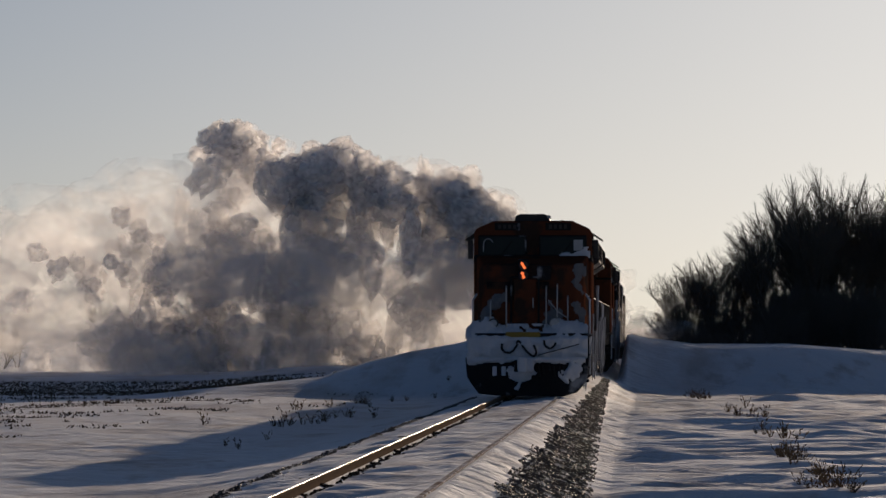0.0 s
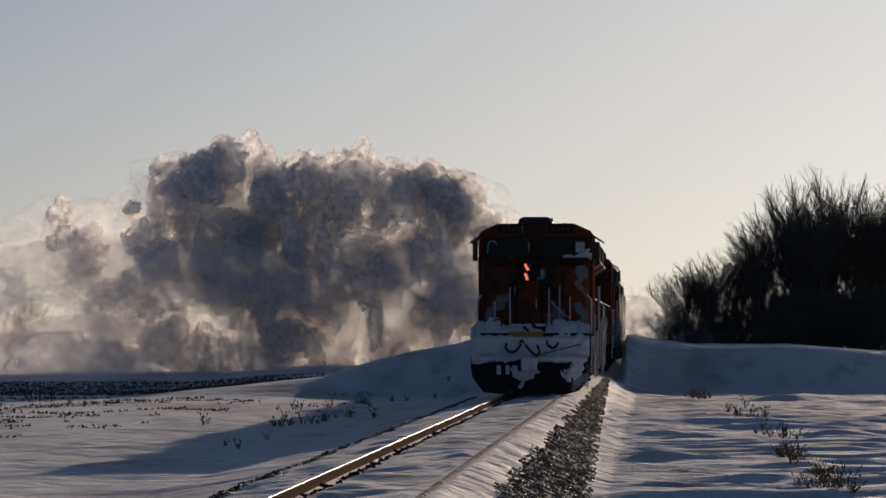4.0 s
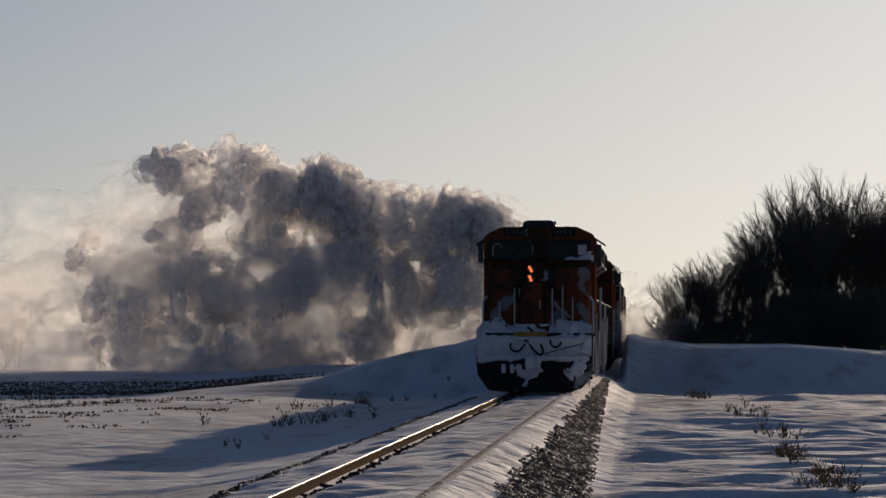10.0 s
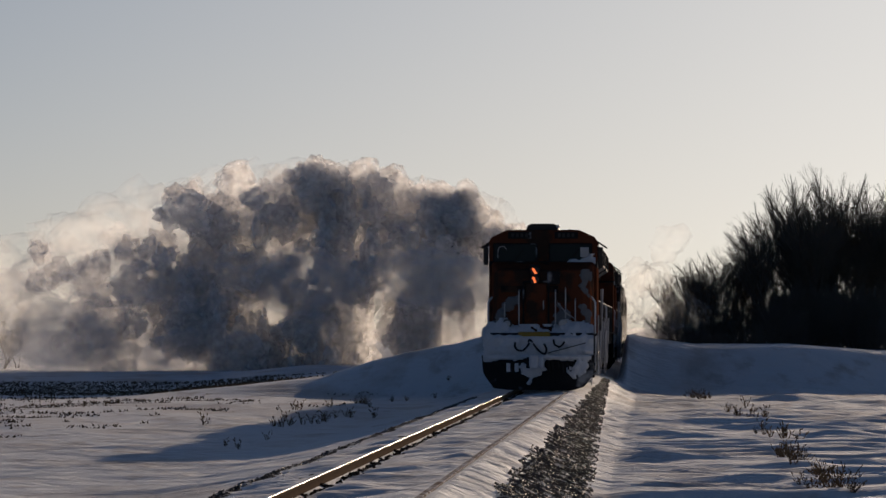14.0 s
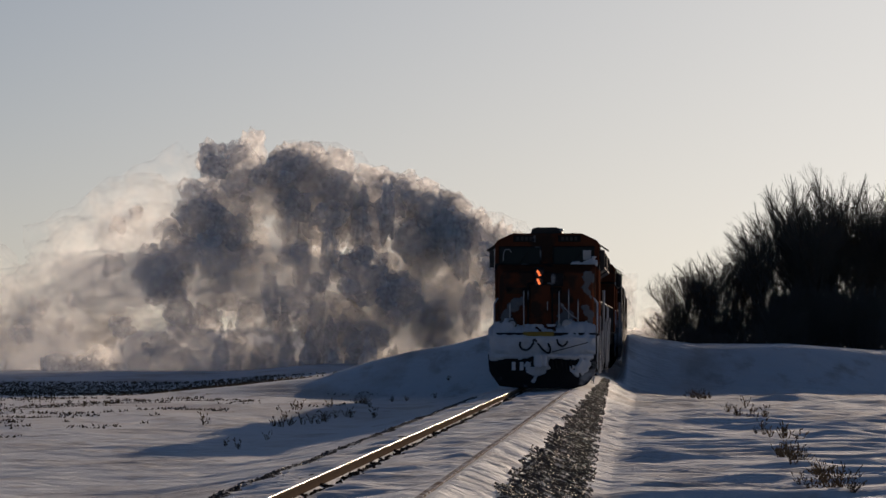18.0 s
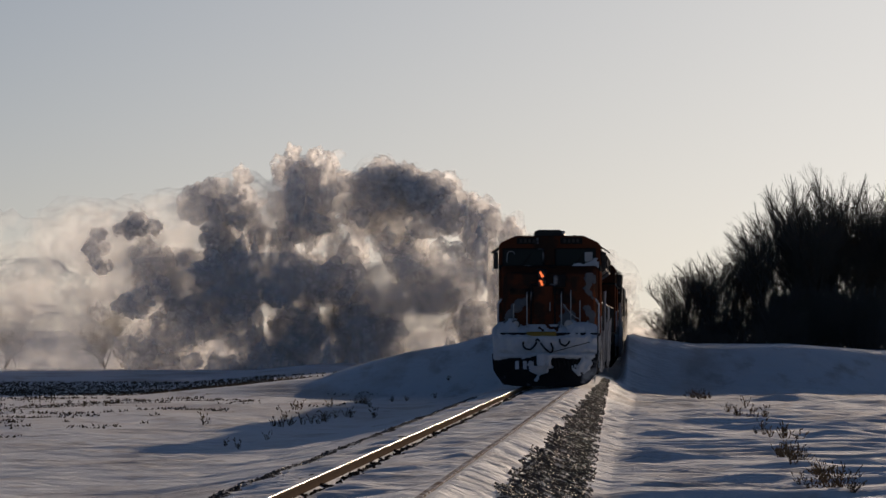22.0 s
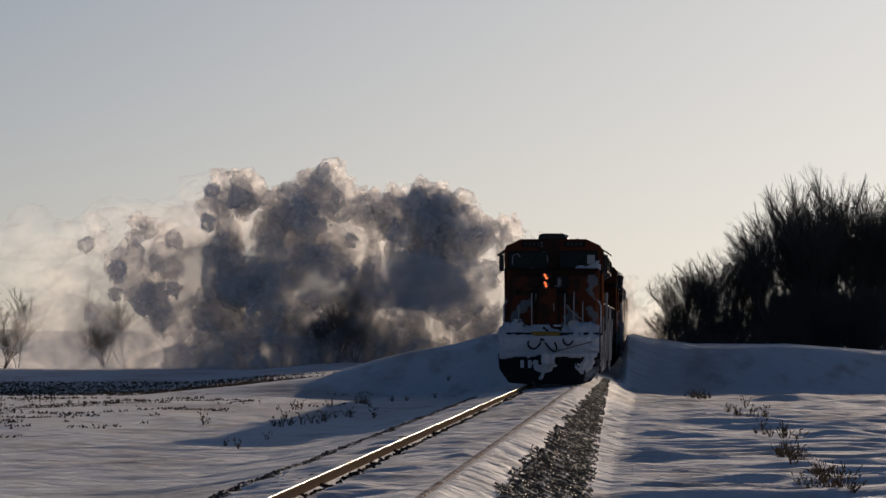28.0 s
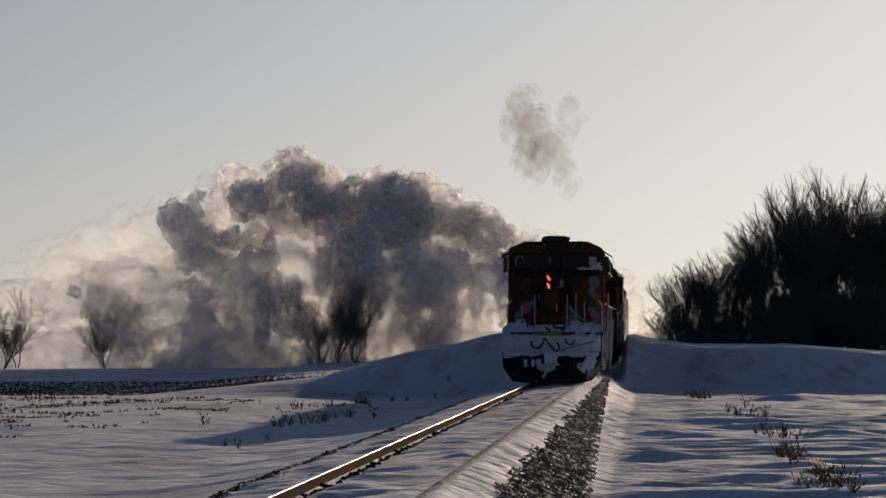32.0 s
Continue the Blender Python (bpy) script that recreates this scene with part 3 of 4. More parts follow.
    crust("nose_snow", loco, lambda x, z: 0.45 - 2.6 * abs((z - 1.55) - (x + 1.62) * 1.15) + 0.5 * (z < 1.9) - 4 * max(0, z - 2.55) - 3 * max(0, -x - 1.45), -1.46, -0.60, 1.56, 2.75, lambda x, z: face_y(x, z) - 0.01, 0.09, 23, "drifted snow on the nose", DIMSNOW)
    crust("nose_snow", loco, lambda x, z: 0.10 - 1.2 * max(0, z - 2.1) - 2.5 * max(0, 0.35 - x) - 0.4 * abs(x - 0.6), 0.22, 1.40, 1.56, 2.75, lambda x, z: face_y(x, z) - 0.01, 0.06, 24, "drifted snow on the nose", DIMSNOW)
    crust("nose_frost", loco, lambda x, z: 0.06 - 2.4 * abs(x - 1.25) - 0.5 * max(0, z - 3.1), 0.85, 1.42, 1.6, 3.4, lambda x, z: face_y(x, z) - 0.005, 0.03, 25, "wind-blown frost along the nose corner", DIMSNOW)
    part("fuel_tank", boxed(-1.35, 1.35, 8.2, 13.8, 0.30, 1.14, 0.15), BLACK, loco)
    bogie(loco, 4.1, 3)
    bogie(loco, 18.2, 3)
    # snow and ice along the sill and the roof edge
    r = random.Random(9)
    bm = bmesh.new()
    for k in range(12):
        y = 1.5 + k * 1.7
        z = 1.5 - r.uniform(0, 0.06)
        rod(bm, (1.50, y, z + 0.06), (1.50 + r.uniform(-0.01, 0.03), y, z - r.uniform(0.1, 0.55)), r.uniform(0.02, 0.06), 0.006, n=5)
    tagged(part("sill_ice", bm, CAKED, loco, "icicles hanging along the sill", True), kind="stuff")
    bm = bmesh.new()
    for k in range(34):
        y = 5.4 + k * 0.36
        box(bm, 0.75 - r.uniform(0, 0.2), 0.93, y, y + 0.36, 4.30, 4.40 + r.uniform(0.02, 0.1), 0.03)
    part("roof_snow", bm, CAKED, loco, "snow on the roof edge")
    return tagged(loco, "orange wide-nosed diesel locomotive caked with snow on rails", "locomotive", group="locomotives of the plow train")


def build_tender():
    car = empty("tender_car")
    part("body", prism(bmesh.new(), [(-1.42, 1.2), (1.42, 1.2), (1.42, 4.0), (1.0, 4.42), (-1.0, 4.42), (-1.42, 4.0)], 0.3, 11.6, 0.04), BLACK, car, "dark steel car body")
    for k in range(9):
        # one rib is white: a sun glint put into the colour
        part("rib", boxed(1.42, 1.50, 0.7 + k * 1.25, 0.82 + k * 1.25, 1.25, 3.95, 0.01), CAKED if k == 4 else DARK, car)
    part("sill", boxed(-1.48, 1.48, 0.2, 11.7, 1.0, 1.22, 0.02), BLACK, car)
    part("coupler", boxed(-0.2, 0.2, -0.5, 0.3, 0.7, 1.0, 0.05), DARK, car)
    bogie(car, 2.3, 2)
    bogie(car, 9.5, 2)
    return tagged(car, "dark steel tender car with side ribs, one whitened as a glint", "railway car")


def build_plow():
    car = empty("rotary_snowplow")
    part("body", prism(bmesh.new(), [(-1.48, 1.2), (1.48, 1.2), (1.48, 3.9), (0.9, 4.45), (-0.9, 4.45), (-1.48, 3.9)], 0.3, 11.0, 0.05), BLACK, car, "dark steel plow body")
    part("sill", boxed(-1.5, 1.5, 0.2, 11.2, 0.95, 1.2, 0.02), BLACK, car)
    for k in range(6):
        # again a single white rib painted as a glint
        part("rib", boxed(1.48, 1.54, 0.9 + k * 1.7, 1.05 + k * 1.7, 1.25, 3.9, 0.01), CAKED if k == 2 else DARK, car)
    part("cab", boxed(-1.35, 1.35, 8.6, 10.9, 4.2, 4.75, 0.08), BLACK, car)
    bm = bmesh.new()
    box(bm, -1.62, 1.62, 11.2, 13.6, 0.15, 3.5, 0.08)
    hood_ob = part("rotor_housing", bm, DARK, car, "square steel rotor housing")
    rotor = part("rotor", rod(bmesh.new(), (0, 13.62, 1.8), (0, 14.0, 1.8), 0.35, 0.1, n=16), DARK, car, "rotor hub with blades")
    for k in range(10):
        a = 6.2832 * k / 10
        m = Matrix.Translation((0, 13.8, 1.8)) @ Matrix.Rotation(a, 4, "Y") @ Matrix.Rotation(0.5, 4, "Z")
        part("blade", boxed(0.3, 1.45, -0.03, 0.03, -0.22, 0.22, 0.01, m), SILVER, rotor)
    part("chute", prism(bmesh.new(), [(-0.9, 3.4), (0.4, 3.4), (0.1, 4.1), (-1.1, 4.5), (-1.3, 4.2)], 11.8, 13.2, 0.05), DARK, car, "throwing chute turned to one side")
    part("coupler", boxed(-0.2, 0.2, -0.5, 0.3, 0.7, 1.0, 0.05), DARK, car)
    bogie(car, 2.5, 2)
    bogie(car, 8.8, 2)
    return tagged(car, "dark rotary snowplow throwing snow at the head of the train", "snowplow")


FRONT_Y = 84.3
UNIT = 22.9
TRAIN = [(0, 0), (1, 0.9), (2, 1.4), (3.5, 2.0), (6, 3.4), (9, 4.5), (11, 5.7), (13, 7.2), (14.5, 8.4), (17, 10.6), (19, 12.2), (21, 13.3), (23, 14.4), (25.5, 15.8), (28, 17.7), (30, 19.1), (32, 20.4)]
first = build_loco()
# vehicle, metres behind the first front, turn: the second locomotive runs the other way round
vehicles = [(first, 0.0, 0)]
vehicles.append((copy_thing(first, pose(TX, FRONT_Y + UNIT + 22.2, 0, 0, 0, 180)), UNIT + 22.2, 180))
vehicles.append((copy_thing(first, pose(TX, FRONT_Y + 2 * UNIT, 0)), 2 * UNIT, 0))
vehicles.append((build_tender(), 3 * UNIT, 0))
vehicles.append((build_plow(), 3 * UNIT + 12.2, 0))


def travelled(t):
    return float(np.interp(t, [a for a, b in TRAIN], [b for a, b in TRAIN]))


# ---------------------------------------------------------------- trees and weeds
def limb(verts, faces, a, b, ra, rb):
    d = (b - a).normalized()
    s = d.cross(Vector((0.3, 0.9, 0.2))).normalized()
    t = d.cross(s)
    i = len(verts)
    for p, r in ((a, ra), (b, rb)):
        for k in range(3):
            q = 2.0944 * k
            verts.append(p + (s * math.cos(q) + t * math.sin(q)) * r)
    for k in range(3):
        faces.append((i + k, i + (k + 1) % 3, i + 3 + (k + 1) % 3, i + 3 + k))


def tree_meshes(name, seed, height, stems, depth, spread):
    """Trunk mesh and crown mesh of a bare, twiggy tree, about height metres tall."""
    r = random.Random(seed)
    tv, tf, cv, cf = [], [], [], []

    def grow(p, d, length, rad, level):
        v, f = (tv, tf) if level < 2 else (cv, cf)
        steps = 3 if level < 2 else (2 if level < depth else 1)
        for k in range(steps):
            d = (d + Vector((r.gauss(0, 0.17), r.gauss(0, 0.17), r.gauss(0.05, 0.1)))).normalized()
            q = p + d * (length / steps)
            limb(v, f, p, q, rad * (1 - 0.25 * k / steps), rad * (1 - 0.25 * (k + 1) / steps))
            if level < depth and (k > 0 or level > 0):
                for _ in range(2 if level < depth - 1 else 3):
                    a = r.uniform(0, 6.28)
                    side = Vector((math.cos(a), math.sin(a), r.uniform(-0.1, 0.5)))
                    grow(q, (d + side * r.uniform(0.4, 0.8) * spread).normalized(), length * r.uniform(0.5, 0.72), rad * 0.44, level + 1)
            p = q
        if level < depth:
            grow(p, d, length * 0.7, rad * 0.65, level + 1)

    for _ in range(stems):
        a = r.uniform(0, 6.28)
        o = Vector((math.cos(a), math.sin(a), 0)) * (0.05 if stems > 1 else 0)
        lean = Vector((o.x * 9, o.y * 9, 1)).normalized()
        grow(o, lean, height * r.uniform(0.36, 0.44), height * 0.009 + 0.012, 0)
    return mesh_from("trunk", tv, tf, BARK), mesh_from("crown", cv, cf, BARK)


TALL = [tree_meshes("tree", 100 + i, 10.0, 2, 4, 0.52) for i in range(6)]
BUSH = [tree_meshes("bush", 200 + i, 5.0, 6, 3, 1.2) for i in range(4)]


def plant(kind, name, meshes, x, y, scale, turn, label, group, sink=0.1):
    t = empty(name, pose(x, y, float(ground_height(x, y)) - sink, 0, 0, turn))
    t.scale = (scale, scale, scale)
    for n, me in zip(("trunk", "crown"), meshes):
        ob = new(n, me)
        ob.parent = t
    return tagged(t, label, kind, group=group)


def build_woods():
    r = random.Random(5)
    # height of the thicket's outline above the snow, by distance to the side
    line_x, line_h = [0.0, 1.2, 2.7, 4.2, 5.5, 6.9, 8.4, 9.8, 11.6, 30], [2.6, 4.2, 5.0, 5.8, 6.7, 7.4, 8.7, 9.4, 9.3, 10.0]
    for i in range(60):
        # trees from x = 13.9 on are out of view, added to shade the drift
        x = 1.3 + i * 0.285 + r.uniform(-0.2, 0.2) if i < 44 else 13.9 + (i - 44) * 1.0
        h = np.interp(x, line_x, line_h) * r.uniform(0.76, 1.0)
        plant("tree", "bare_tree", TALL[i % 6], x, 168 + r.uniform(-5, 9), h / 10.6, r.uniform(0, 360), "dark bare deciduous tree in a dense thicket", "thicket trees")
    for i in range(100):
        x = 0.75 + (i % 50) * 0.46 + r.uniform(-0.3, 0.3)
        h = min(4.6 - 0.06 * max(0, x - 6), np.interp(x, line_x, line_h) * (r.uniform(0.45, 0.72) if x > 2 else r.uniform(0.7, 0.95))) * (1.0 if i < 50 else 0.7)
        plant("bush", "bare_bush", BUSH[i % 4], x, 161 + r.uniform(-3, 8) - (4 if i >= 50 else 0), h / 5.2, r.uniform(0, 360), "dense dark leafless bush at the thicket's edge", "thicket bushes", 0.8 if i < 50 else 1.15)
    for x, y, h in ((-18.65, 191.6, 6.5), (-17.35, 192.6, 6.2), (-19.7, 194, 5.5), (-31.9, 191.5, 5.5), (-30.7, 192.5, 4.8), (-37.0, 192, 5.2), (-38.2, 193, 4.7)):
        plant("tree", "bare_tree", TALL[int(h * 7) % 6], x, y, h / 10.6, x * 77, "lone dark leafless tree standing in the snow field", "field trees", 0.3)
    for x, y, h in ((-18.0, 189.2, 3.6), (-18.9, 189, 3.0), (-17.0, 189.2, 3.2), (-31.1, 188, 3.0), (-37.0, 188, 3.0), (-19.3, 187.5, 0.6), (-18.9, 189.5, 0.5), (-26.0, 190, 0.5), (-28.2, 190.5, 0.55), (-23.4, 191, 0.4), (-21.0, 190, 0.4)):
        plant("bush", "bare_bush", BUSH[int(h * 13) % 4], x, y, h / 5.0, x * 31, "small leafless bush in the snow field", "field bushes")


build_woods()


def weed_mesh(seed, stems, height, width):
    r = random.Random(seed)
    v, f = [], []
    for _ in range(stems):
        p = Vector((r.gauss(0, 0.012), r.gauss(0, 0.012), -0.06))
        d = Vector((r.gauss(0, width * 1.6), r.gauss(0, width * 1.2), 1)).normalized()
        h = height * r.uniform(0.35, 1.0)
        for k in range(3):
            q = p + d * h / 3
            limb(v, f, p, q, 0.007 - 0.0015 * k, 0.0055 - 0.0015 * k)
            if r.random() < 0.55:
                s = (d + Vector((r.gauss(0, 0.7), r.gauss(0, 0.6), 0.2))).normalized()
                e = q + s * h * 0.22
                limb(v, f, q, e, 0.004, 0.003)
                limb(v, f, e, e + s * 0.05, 0.016, 0.004)
            d = (d + Vector((r.gauss(0, 0.22), r.gauss(0, 0.18), 0))).normalized()
            p = q
        limb(v, f, p, p + d * 0.07, 0.018, 0.004)
    return mesh_from("weed", v, f, WEED)


WEEDS = [weed_mesh(300 + i, 26, 0.5, 0.30) for i in range(4)]
WISPS = [weed_mesh(320 + i, 7, 0.32, 0.22) for i in range(3)]


def build_weeds():
    r = random.Random(8)
    spots = [(2.36, 57.0, 1.0), (2.30, 58.5, 1.0), (2.45, 56.0, 0.9), (2.5, 51.0, 0.75), (2.42, 50.0, 0.7), (2.42, 46.0, 1.0), (2.5, 45.0, 1.0), (2.62, 44.5, 0.8), (2.35, 72, 0.5), (2.2, 73, 0.45), (2.2, 88, 0.75), (2.0, 92, 0.8), (2.35, 84, 0.6), (1.55, 116, 1.1), (1.75, 115, 1.0), (1.35, 117, 1.0), (1.95, 118, 0.7), (1.1, 119, 0.6),
             (-10.8, 123, 1.0), (-10.5, 121, 0.9), (-11.1, 124, 0.8), (-10.0, 127, 0.7), (-9.6, 129, 0.6), (-8.8, 134, 0.7), (-8.4, 136, 0.6)]
    for x, y, s in spots:
        w = new("dry_weed", WEEDS[r.randrange(4)])
        w.matrix_basis = pose(x, y, float(ground_height(x, y)), 0, 0, r.uniform(0, 360)) @ Matrix.Scale(0.74 * s, 4)
        tagged(w, "brown withered weed clump sticking out of the snow", "weed", group="withered weeds")
    for k in range(46):
        if k < 14:
            x, y = -10.6 + k * 0.09 + r.uniform(-0.2, 0.2), 93 + k * 0.8
        elif k < 34:
            x, y = 2.4 + r.uniform(-0.35, 0.6), r.uniform(43, 95)
        else:
            x, y = r.uniform(-14, -7), r.uniform(70, 120)
        w = new("grass_wisp", WISPS[k % 3])
        w.matrix_basis = pose(x, y, float(ground_height(x, y)), 0, 0, r.uniform(0, 360)) @ Matrix.Scale(r.uniform(0.7, 1.3), 4)
        tagged(w, "thin dry grass wisp in wind-blown snow", "grass", group="grass wisps")


build_weeds()


def build_stubble():
    """Dark standing stubble on the field, one uncountable cover."""
    r = np.random.RandomState(12)
    x = np.concatenate([r.uniform(-42, -15, 12000), r.uniform(-30, -11, 15000)])
    y = np.concatenate([r.uniform(139, 160, 12000), r.uniform(84, 136, 15000)])
    clump = waves(x, y, 31, 7, 5)
    edge = np.concatenate([np.full(12000, -1.6) + 2.2 * smoothstep(-21, -14, x[:12000]), 0.15 + 1.2 * smoothstep(-22, -11, x[12000:]) + 0.5 * waves(x[12000:], y[12000:], 35, 2.0, 3.0)])
    keep = clump > edge
    x, y = x[keep], y[keep]
    z = ground_height(x, y)
    v, f = [], []
    for a, b, c in zip(x, y, z):
        h, s, w = r.uniform(0.02, 0.11), r.normal(0, 0.06), r.uniform(0.015, 0.06)
        i = len(v)
        v += [(a - w, b, c - 0.03), (a + w, b + 0.01, c - 0.03), (a + s, b, c + h), (a, b - w, c - 0.03), (a, b + w, c - 0.03), (a - s, b, c + h * 0.9)]
        f += [(i, i + 1, i + 2), (i + 3, i + 4, i + 5)]
    tagged(new("stubble", mesh_from("stubble", v, f, STRAW)), "dark crop stubble poking through thin snow", "stubble", kind="stuff")


build_stubble()


# ---------------------------------------------------------------- ties and ballast
def build_ties():
    bm = boxed(-1.3, 1.3, -0.115, 0.115, -0.36, -0.176, 0.015)
    me = bpy.data.meshes.new("tie")
    bm.to_mesh(me)
    bm.free()
    me.materials.append(TIE)
    track = bpy.data.objects["railway_track"]
    r = random.Random(3)
    lumps = []
    for k in range(4):
        bm = bmesh.new()
        for _ in range(7):
            got = bmesh.ops.create_icosphere(bm, subdivisions=1, radius=r.uniform(0.025, 0.05), matrix=pose(r.gauss(0, 0.05), r.gauss(0, 0.09), r.uniform(-0.01, 0.03)))["verts"]
            for v in got:
                v.co += Vector((r.uniform(-0.01, 0.01), r.uniform(-0.01, 0.01), r.uniform(-0.01, 0.01)))
        box(bm, -0.07, 0.09, -0.10, 0.10, -0.03, 0.012, 0.008)
        me2 = bpy.data.meshes.new("clear_patch")
        bm.to_mesh(me2)
        bm.free()
        me2.materials.append(TIE)
        lumps.append(me2)
    for k in range(110):
        t = new("tie", me)
        t.parent = track
        t.matrix_basis = pose(r.uniform(-0.04, 0.04), 36 + k * 0.55, r.uniform(-0.06, 0.012), 0, 0, r.uniform(-1, 1))
        # wood and ballast blown clear beside the rail
        c = new("clear_patch", lumps[k % 4])
        c.parent = track
        c.matrix_basis = pose(-0.66 + r.uniform(-0.02, 0.05), 36 + k * 0.55 + r.uniform(-0.08, 0.08), -0.145, 0, 0, r.uniform(-15, 15)) @ Matrix.Scale(r.uniform(0.3, 0.9), 4)


build_ties()


def build_ballast():
    bed = tagged(empty("ballast"), "dark crushed-stone ballast showing through the snow", "ballast", kind="structure")
    r = np.random.RandomState(4)
    base, eight = [], []
    for k in range(6):
        bm = bmesh.new()
        bmesh.ops.create_icosphere(bm, subdivisions=1, radius=1)
        for v in bm.verts:
            v.co *= r.uniform(0.65, 1.2)
            v.co.z *= 0.75
        base.append((np.array([v.co[:] for v in bm.verts]), np.array([[v.index for v in f.verts] for f in bm.faces])))
        eight.append((np.array([(1, 0, 0), (0, 1, 0), (-1, 0, 0), (0, -1, 0), (0, 0, 0.8), (0, 0, -0.8)]) * r.uniform(0.7, 1.25, (6, 1)) + r.uniform(-0.15, 0.15, (6, 3)), np.array([(0, 1, 4), (1, 2, 4), (2, 3, 4), (3, 0, 4), (1, 0, 5), (2, 1, 5), (3, 2, 5), (0, 3, 5)])))
        bm.free()
    n = 17000
    y = np.concatenate([36 + r.uniform(0, 1, n) ** 1.5 * 90, 36 + r.uniform(0, 1, 1800) ** 1.3 * 60])
    wide = np.interp(y[:n], [36, 41, 71, 115, 130], [1.15, 1.1, 0.75, 0.3, 0.15])
    x = np.concatenate([TX + 1.27 + wide * r.uniform(0, 1, n), TX + r.normal(-2.12, 0.13, 1800)])
    width = waves(x, y, 41, 1.2, 5) * 0.12
    keep = np.concatenate([(x[:n] - TX > 1.3 + width[:n]) & (x[:n] - TX < 1.22 + wide + 1.6 * width[:n] + r.exponential(0.07, n)), np.full(1800, True)])
    x, y = x[keep], y[keep]
    s = r.uniform(0.010, 0.023, len(x)) * (1 + 0.5 * smoothstep(60, 110, y))
    z = ground_height(x, y) + 0.02 + s * 0.3
    order = np.argsort(y)
    shared = []
    for pv, pf in base:
        shared.append(mesh_from("stone", pv.tolist(), pf.tolist(), STONE))
    for i in order[:300]:
        st = new("stone", shared[i % 6])
        st.parent = bed
        st.matrix_basis = pose(x[i], y[i], z[i], r.uniform(0, 360), 0, r.uniform(0, 360)) @ Matrix.Scale(s[i], 4)
    # the dark bed under the loose stones, with ragged edges
    xs, ys, up, f = [], [], [], []
    for inner, outer, y1 in ((1.30, None, 118), (-2.36, -1.92, 92)):
        k0 = len(xs)
        rows_y = np.arange(36, y1, 0.25)
        for yy in rows_y:
            far = 1.22 + float(np.interp(yy, [36, 41, 71, 115, 130], [1.15, 1.1, 0.75, 0.3, 0.15])) if outer is None else outer
            a = inner + 0.09 * noise.noise((yy * 1.3, inner, 0)) + 0.05 * noise.noise((yy * 4, inner, 5))
            b = far + 0.16 * noise.noise((yy * 0.9, far, 2)) + 0.08 * noise.noise((yy * 4, 9, 5))
            for q in range(7):
                xs.append(TX + a + (b - a) * q / 6)
                ys.append(yy)
                up.append(0.022 if 0 < q < 6 else -0.02)
        for i in range(len(rows_y) - 1):
            for q in range(6):
                f.append((k0 + i * 7 + q, k0 + i * 7 + q + 1, k0 + (i + 1) * 7 + q + 1, k0 + (i + 1) * 7 + q))
    v = np.stack([xs, ys, ground_height(xs, ys) + up], -1)
    under = new("gravel_bed", mesh_from("gravel_bed", v.tolist(), f, GRAVEL, True))
    under.parent = bed
    vs, fs, at = [], [], 0
    for i in order[300:]:
        pv, pf = eight[i % 6]
        a = r.uniform(0, 6.28)
        c, q = math.cos(a), math.sin(a)
        w = pv * s[i]
        vs.append(np.stack([w[:, 0] * c - w[:, 1] * q + x[i], w[:, 0] * q + w[:, 1] * c + y[i], w[:, 2] + z[i]], -1))
        fs.append(pf + at)
        at += len(pv)
    rest = new("loose_stones", mesh_from("loose_stones", np.concatenate(vs).tolist(), np.concatenate(fs).tolist(), STONE))
    rest.parent = bed
    tagged(rest, kind="stuff")


build_ballast()


# ---------------------------------------------------------------- thrown snow
def puff_mesh(name, seed, radius, stretch, shells, mat, rise=1.0, step=0.1, folds=1.0):
    """A billowing lump of powder: folded shells, one inside the other, so that it thins out towards its edge.
    rise: how far its folds are drawn out upright; step: how far each shell lies inside the last."""
    rng = np.random.RandomState(seed)
    bm = bmesh.new()
    bmesh.ops.create_icosphere(bm, subdivisions=3, radius=1)
    way = [v.co.normalized() for v in bm.verts]
    ring = np.array([[v.index for v in f.verts] for f in bm.faces])
    bm.free()
    off = Vector(rng.uniform(-40, 40, 3))
    verts, faces = [], []
    for k in range(shells):
        slide = off + Vector((0.12, 0.07, -0.1)) * k
        for d in way:
            q = Vector((d.x, d.y, d.z / rise))
            w = 0.50 + 0.42 * noise.noise(q * 1.1 + slide) + folds * (0.52 * abs(noise.noise(q * 1.9 + slide)) + 0.30 * abs(noise.noise(q * 3.9 + slide)) + 0.05 * abs(noise.noise(q * 7.5 - slide)))
            w = max(0.25, w) * (1 - step * k) * radius
            verts.append((d.x * w * stretch[0], d.y * w * stretch[1], d.z * w * stretch[2]))
        faces.append(ring + k * len(way))
    return mesh_from(name, verts, np.concatenate(faces).tolist(), mat, True)


BILLOWS = [puff_mesh("billow", 10 + i, 1.0 + 0.08 * i, (1.1, 1.0, 1.0), 2, POWDER, 1.0, 0.2) for i in range(10)]
TUFTS = [puff_mesh("tuft", 130 + i, 0.55 + 0.06 * i, (1.1, 1.0, 0.95), 2, POWDER, 1.0, 0.2) for i in range(6)]
RIMS = [puff_mesh("wisp", 140 + i, 0.55 + 0.07 * i, (1.1, 1.0, 1.1), 1, RIM) for i in range(6)]
CURTAINS = [puff_mesh("curtain", 30 + i, 1.1, (0.6, 0.9, 1.9), 2, POWDER, 3.0, 0.25) for i in range(8)]
VEILS = [puff_mesh("veil", 70 + i, 1.8, (1.2, 1.1, 1.4), 1, HAZE, 1.5) for i in range(6)]
FOGS = [puff_mesh("fog", 60 + i, 3.0, (1.4, 1.2, 0.75), 1, RIM, 1.0, 0.2, 0.6) for i in range(6)]
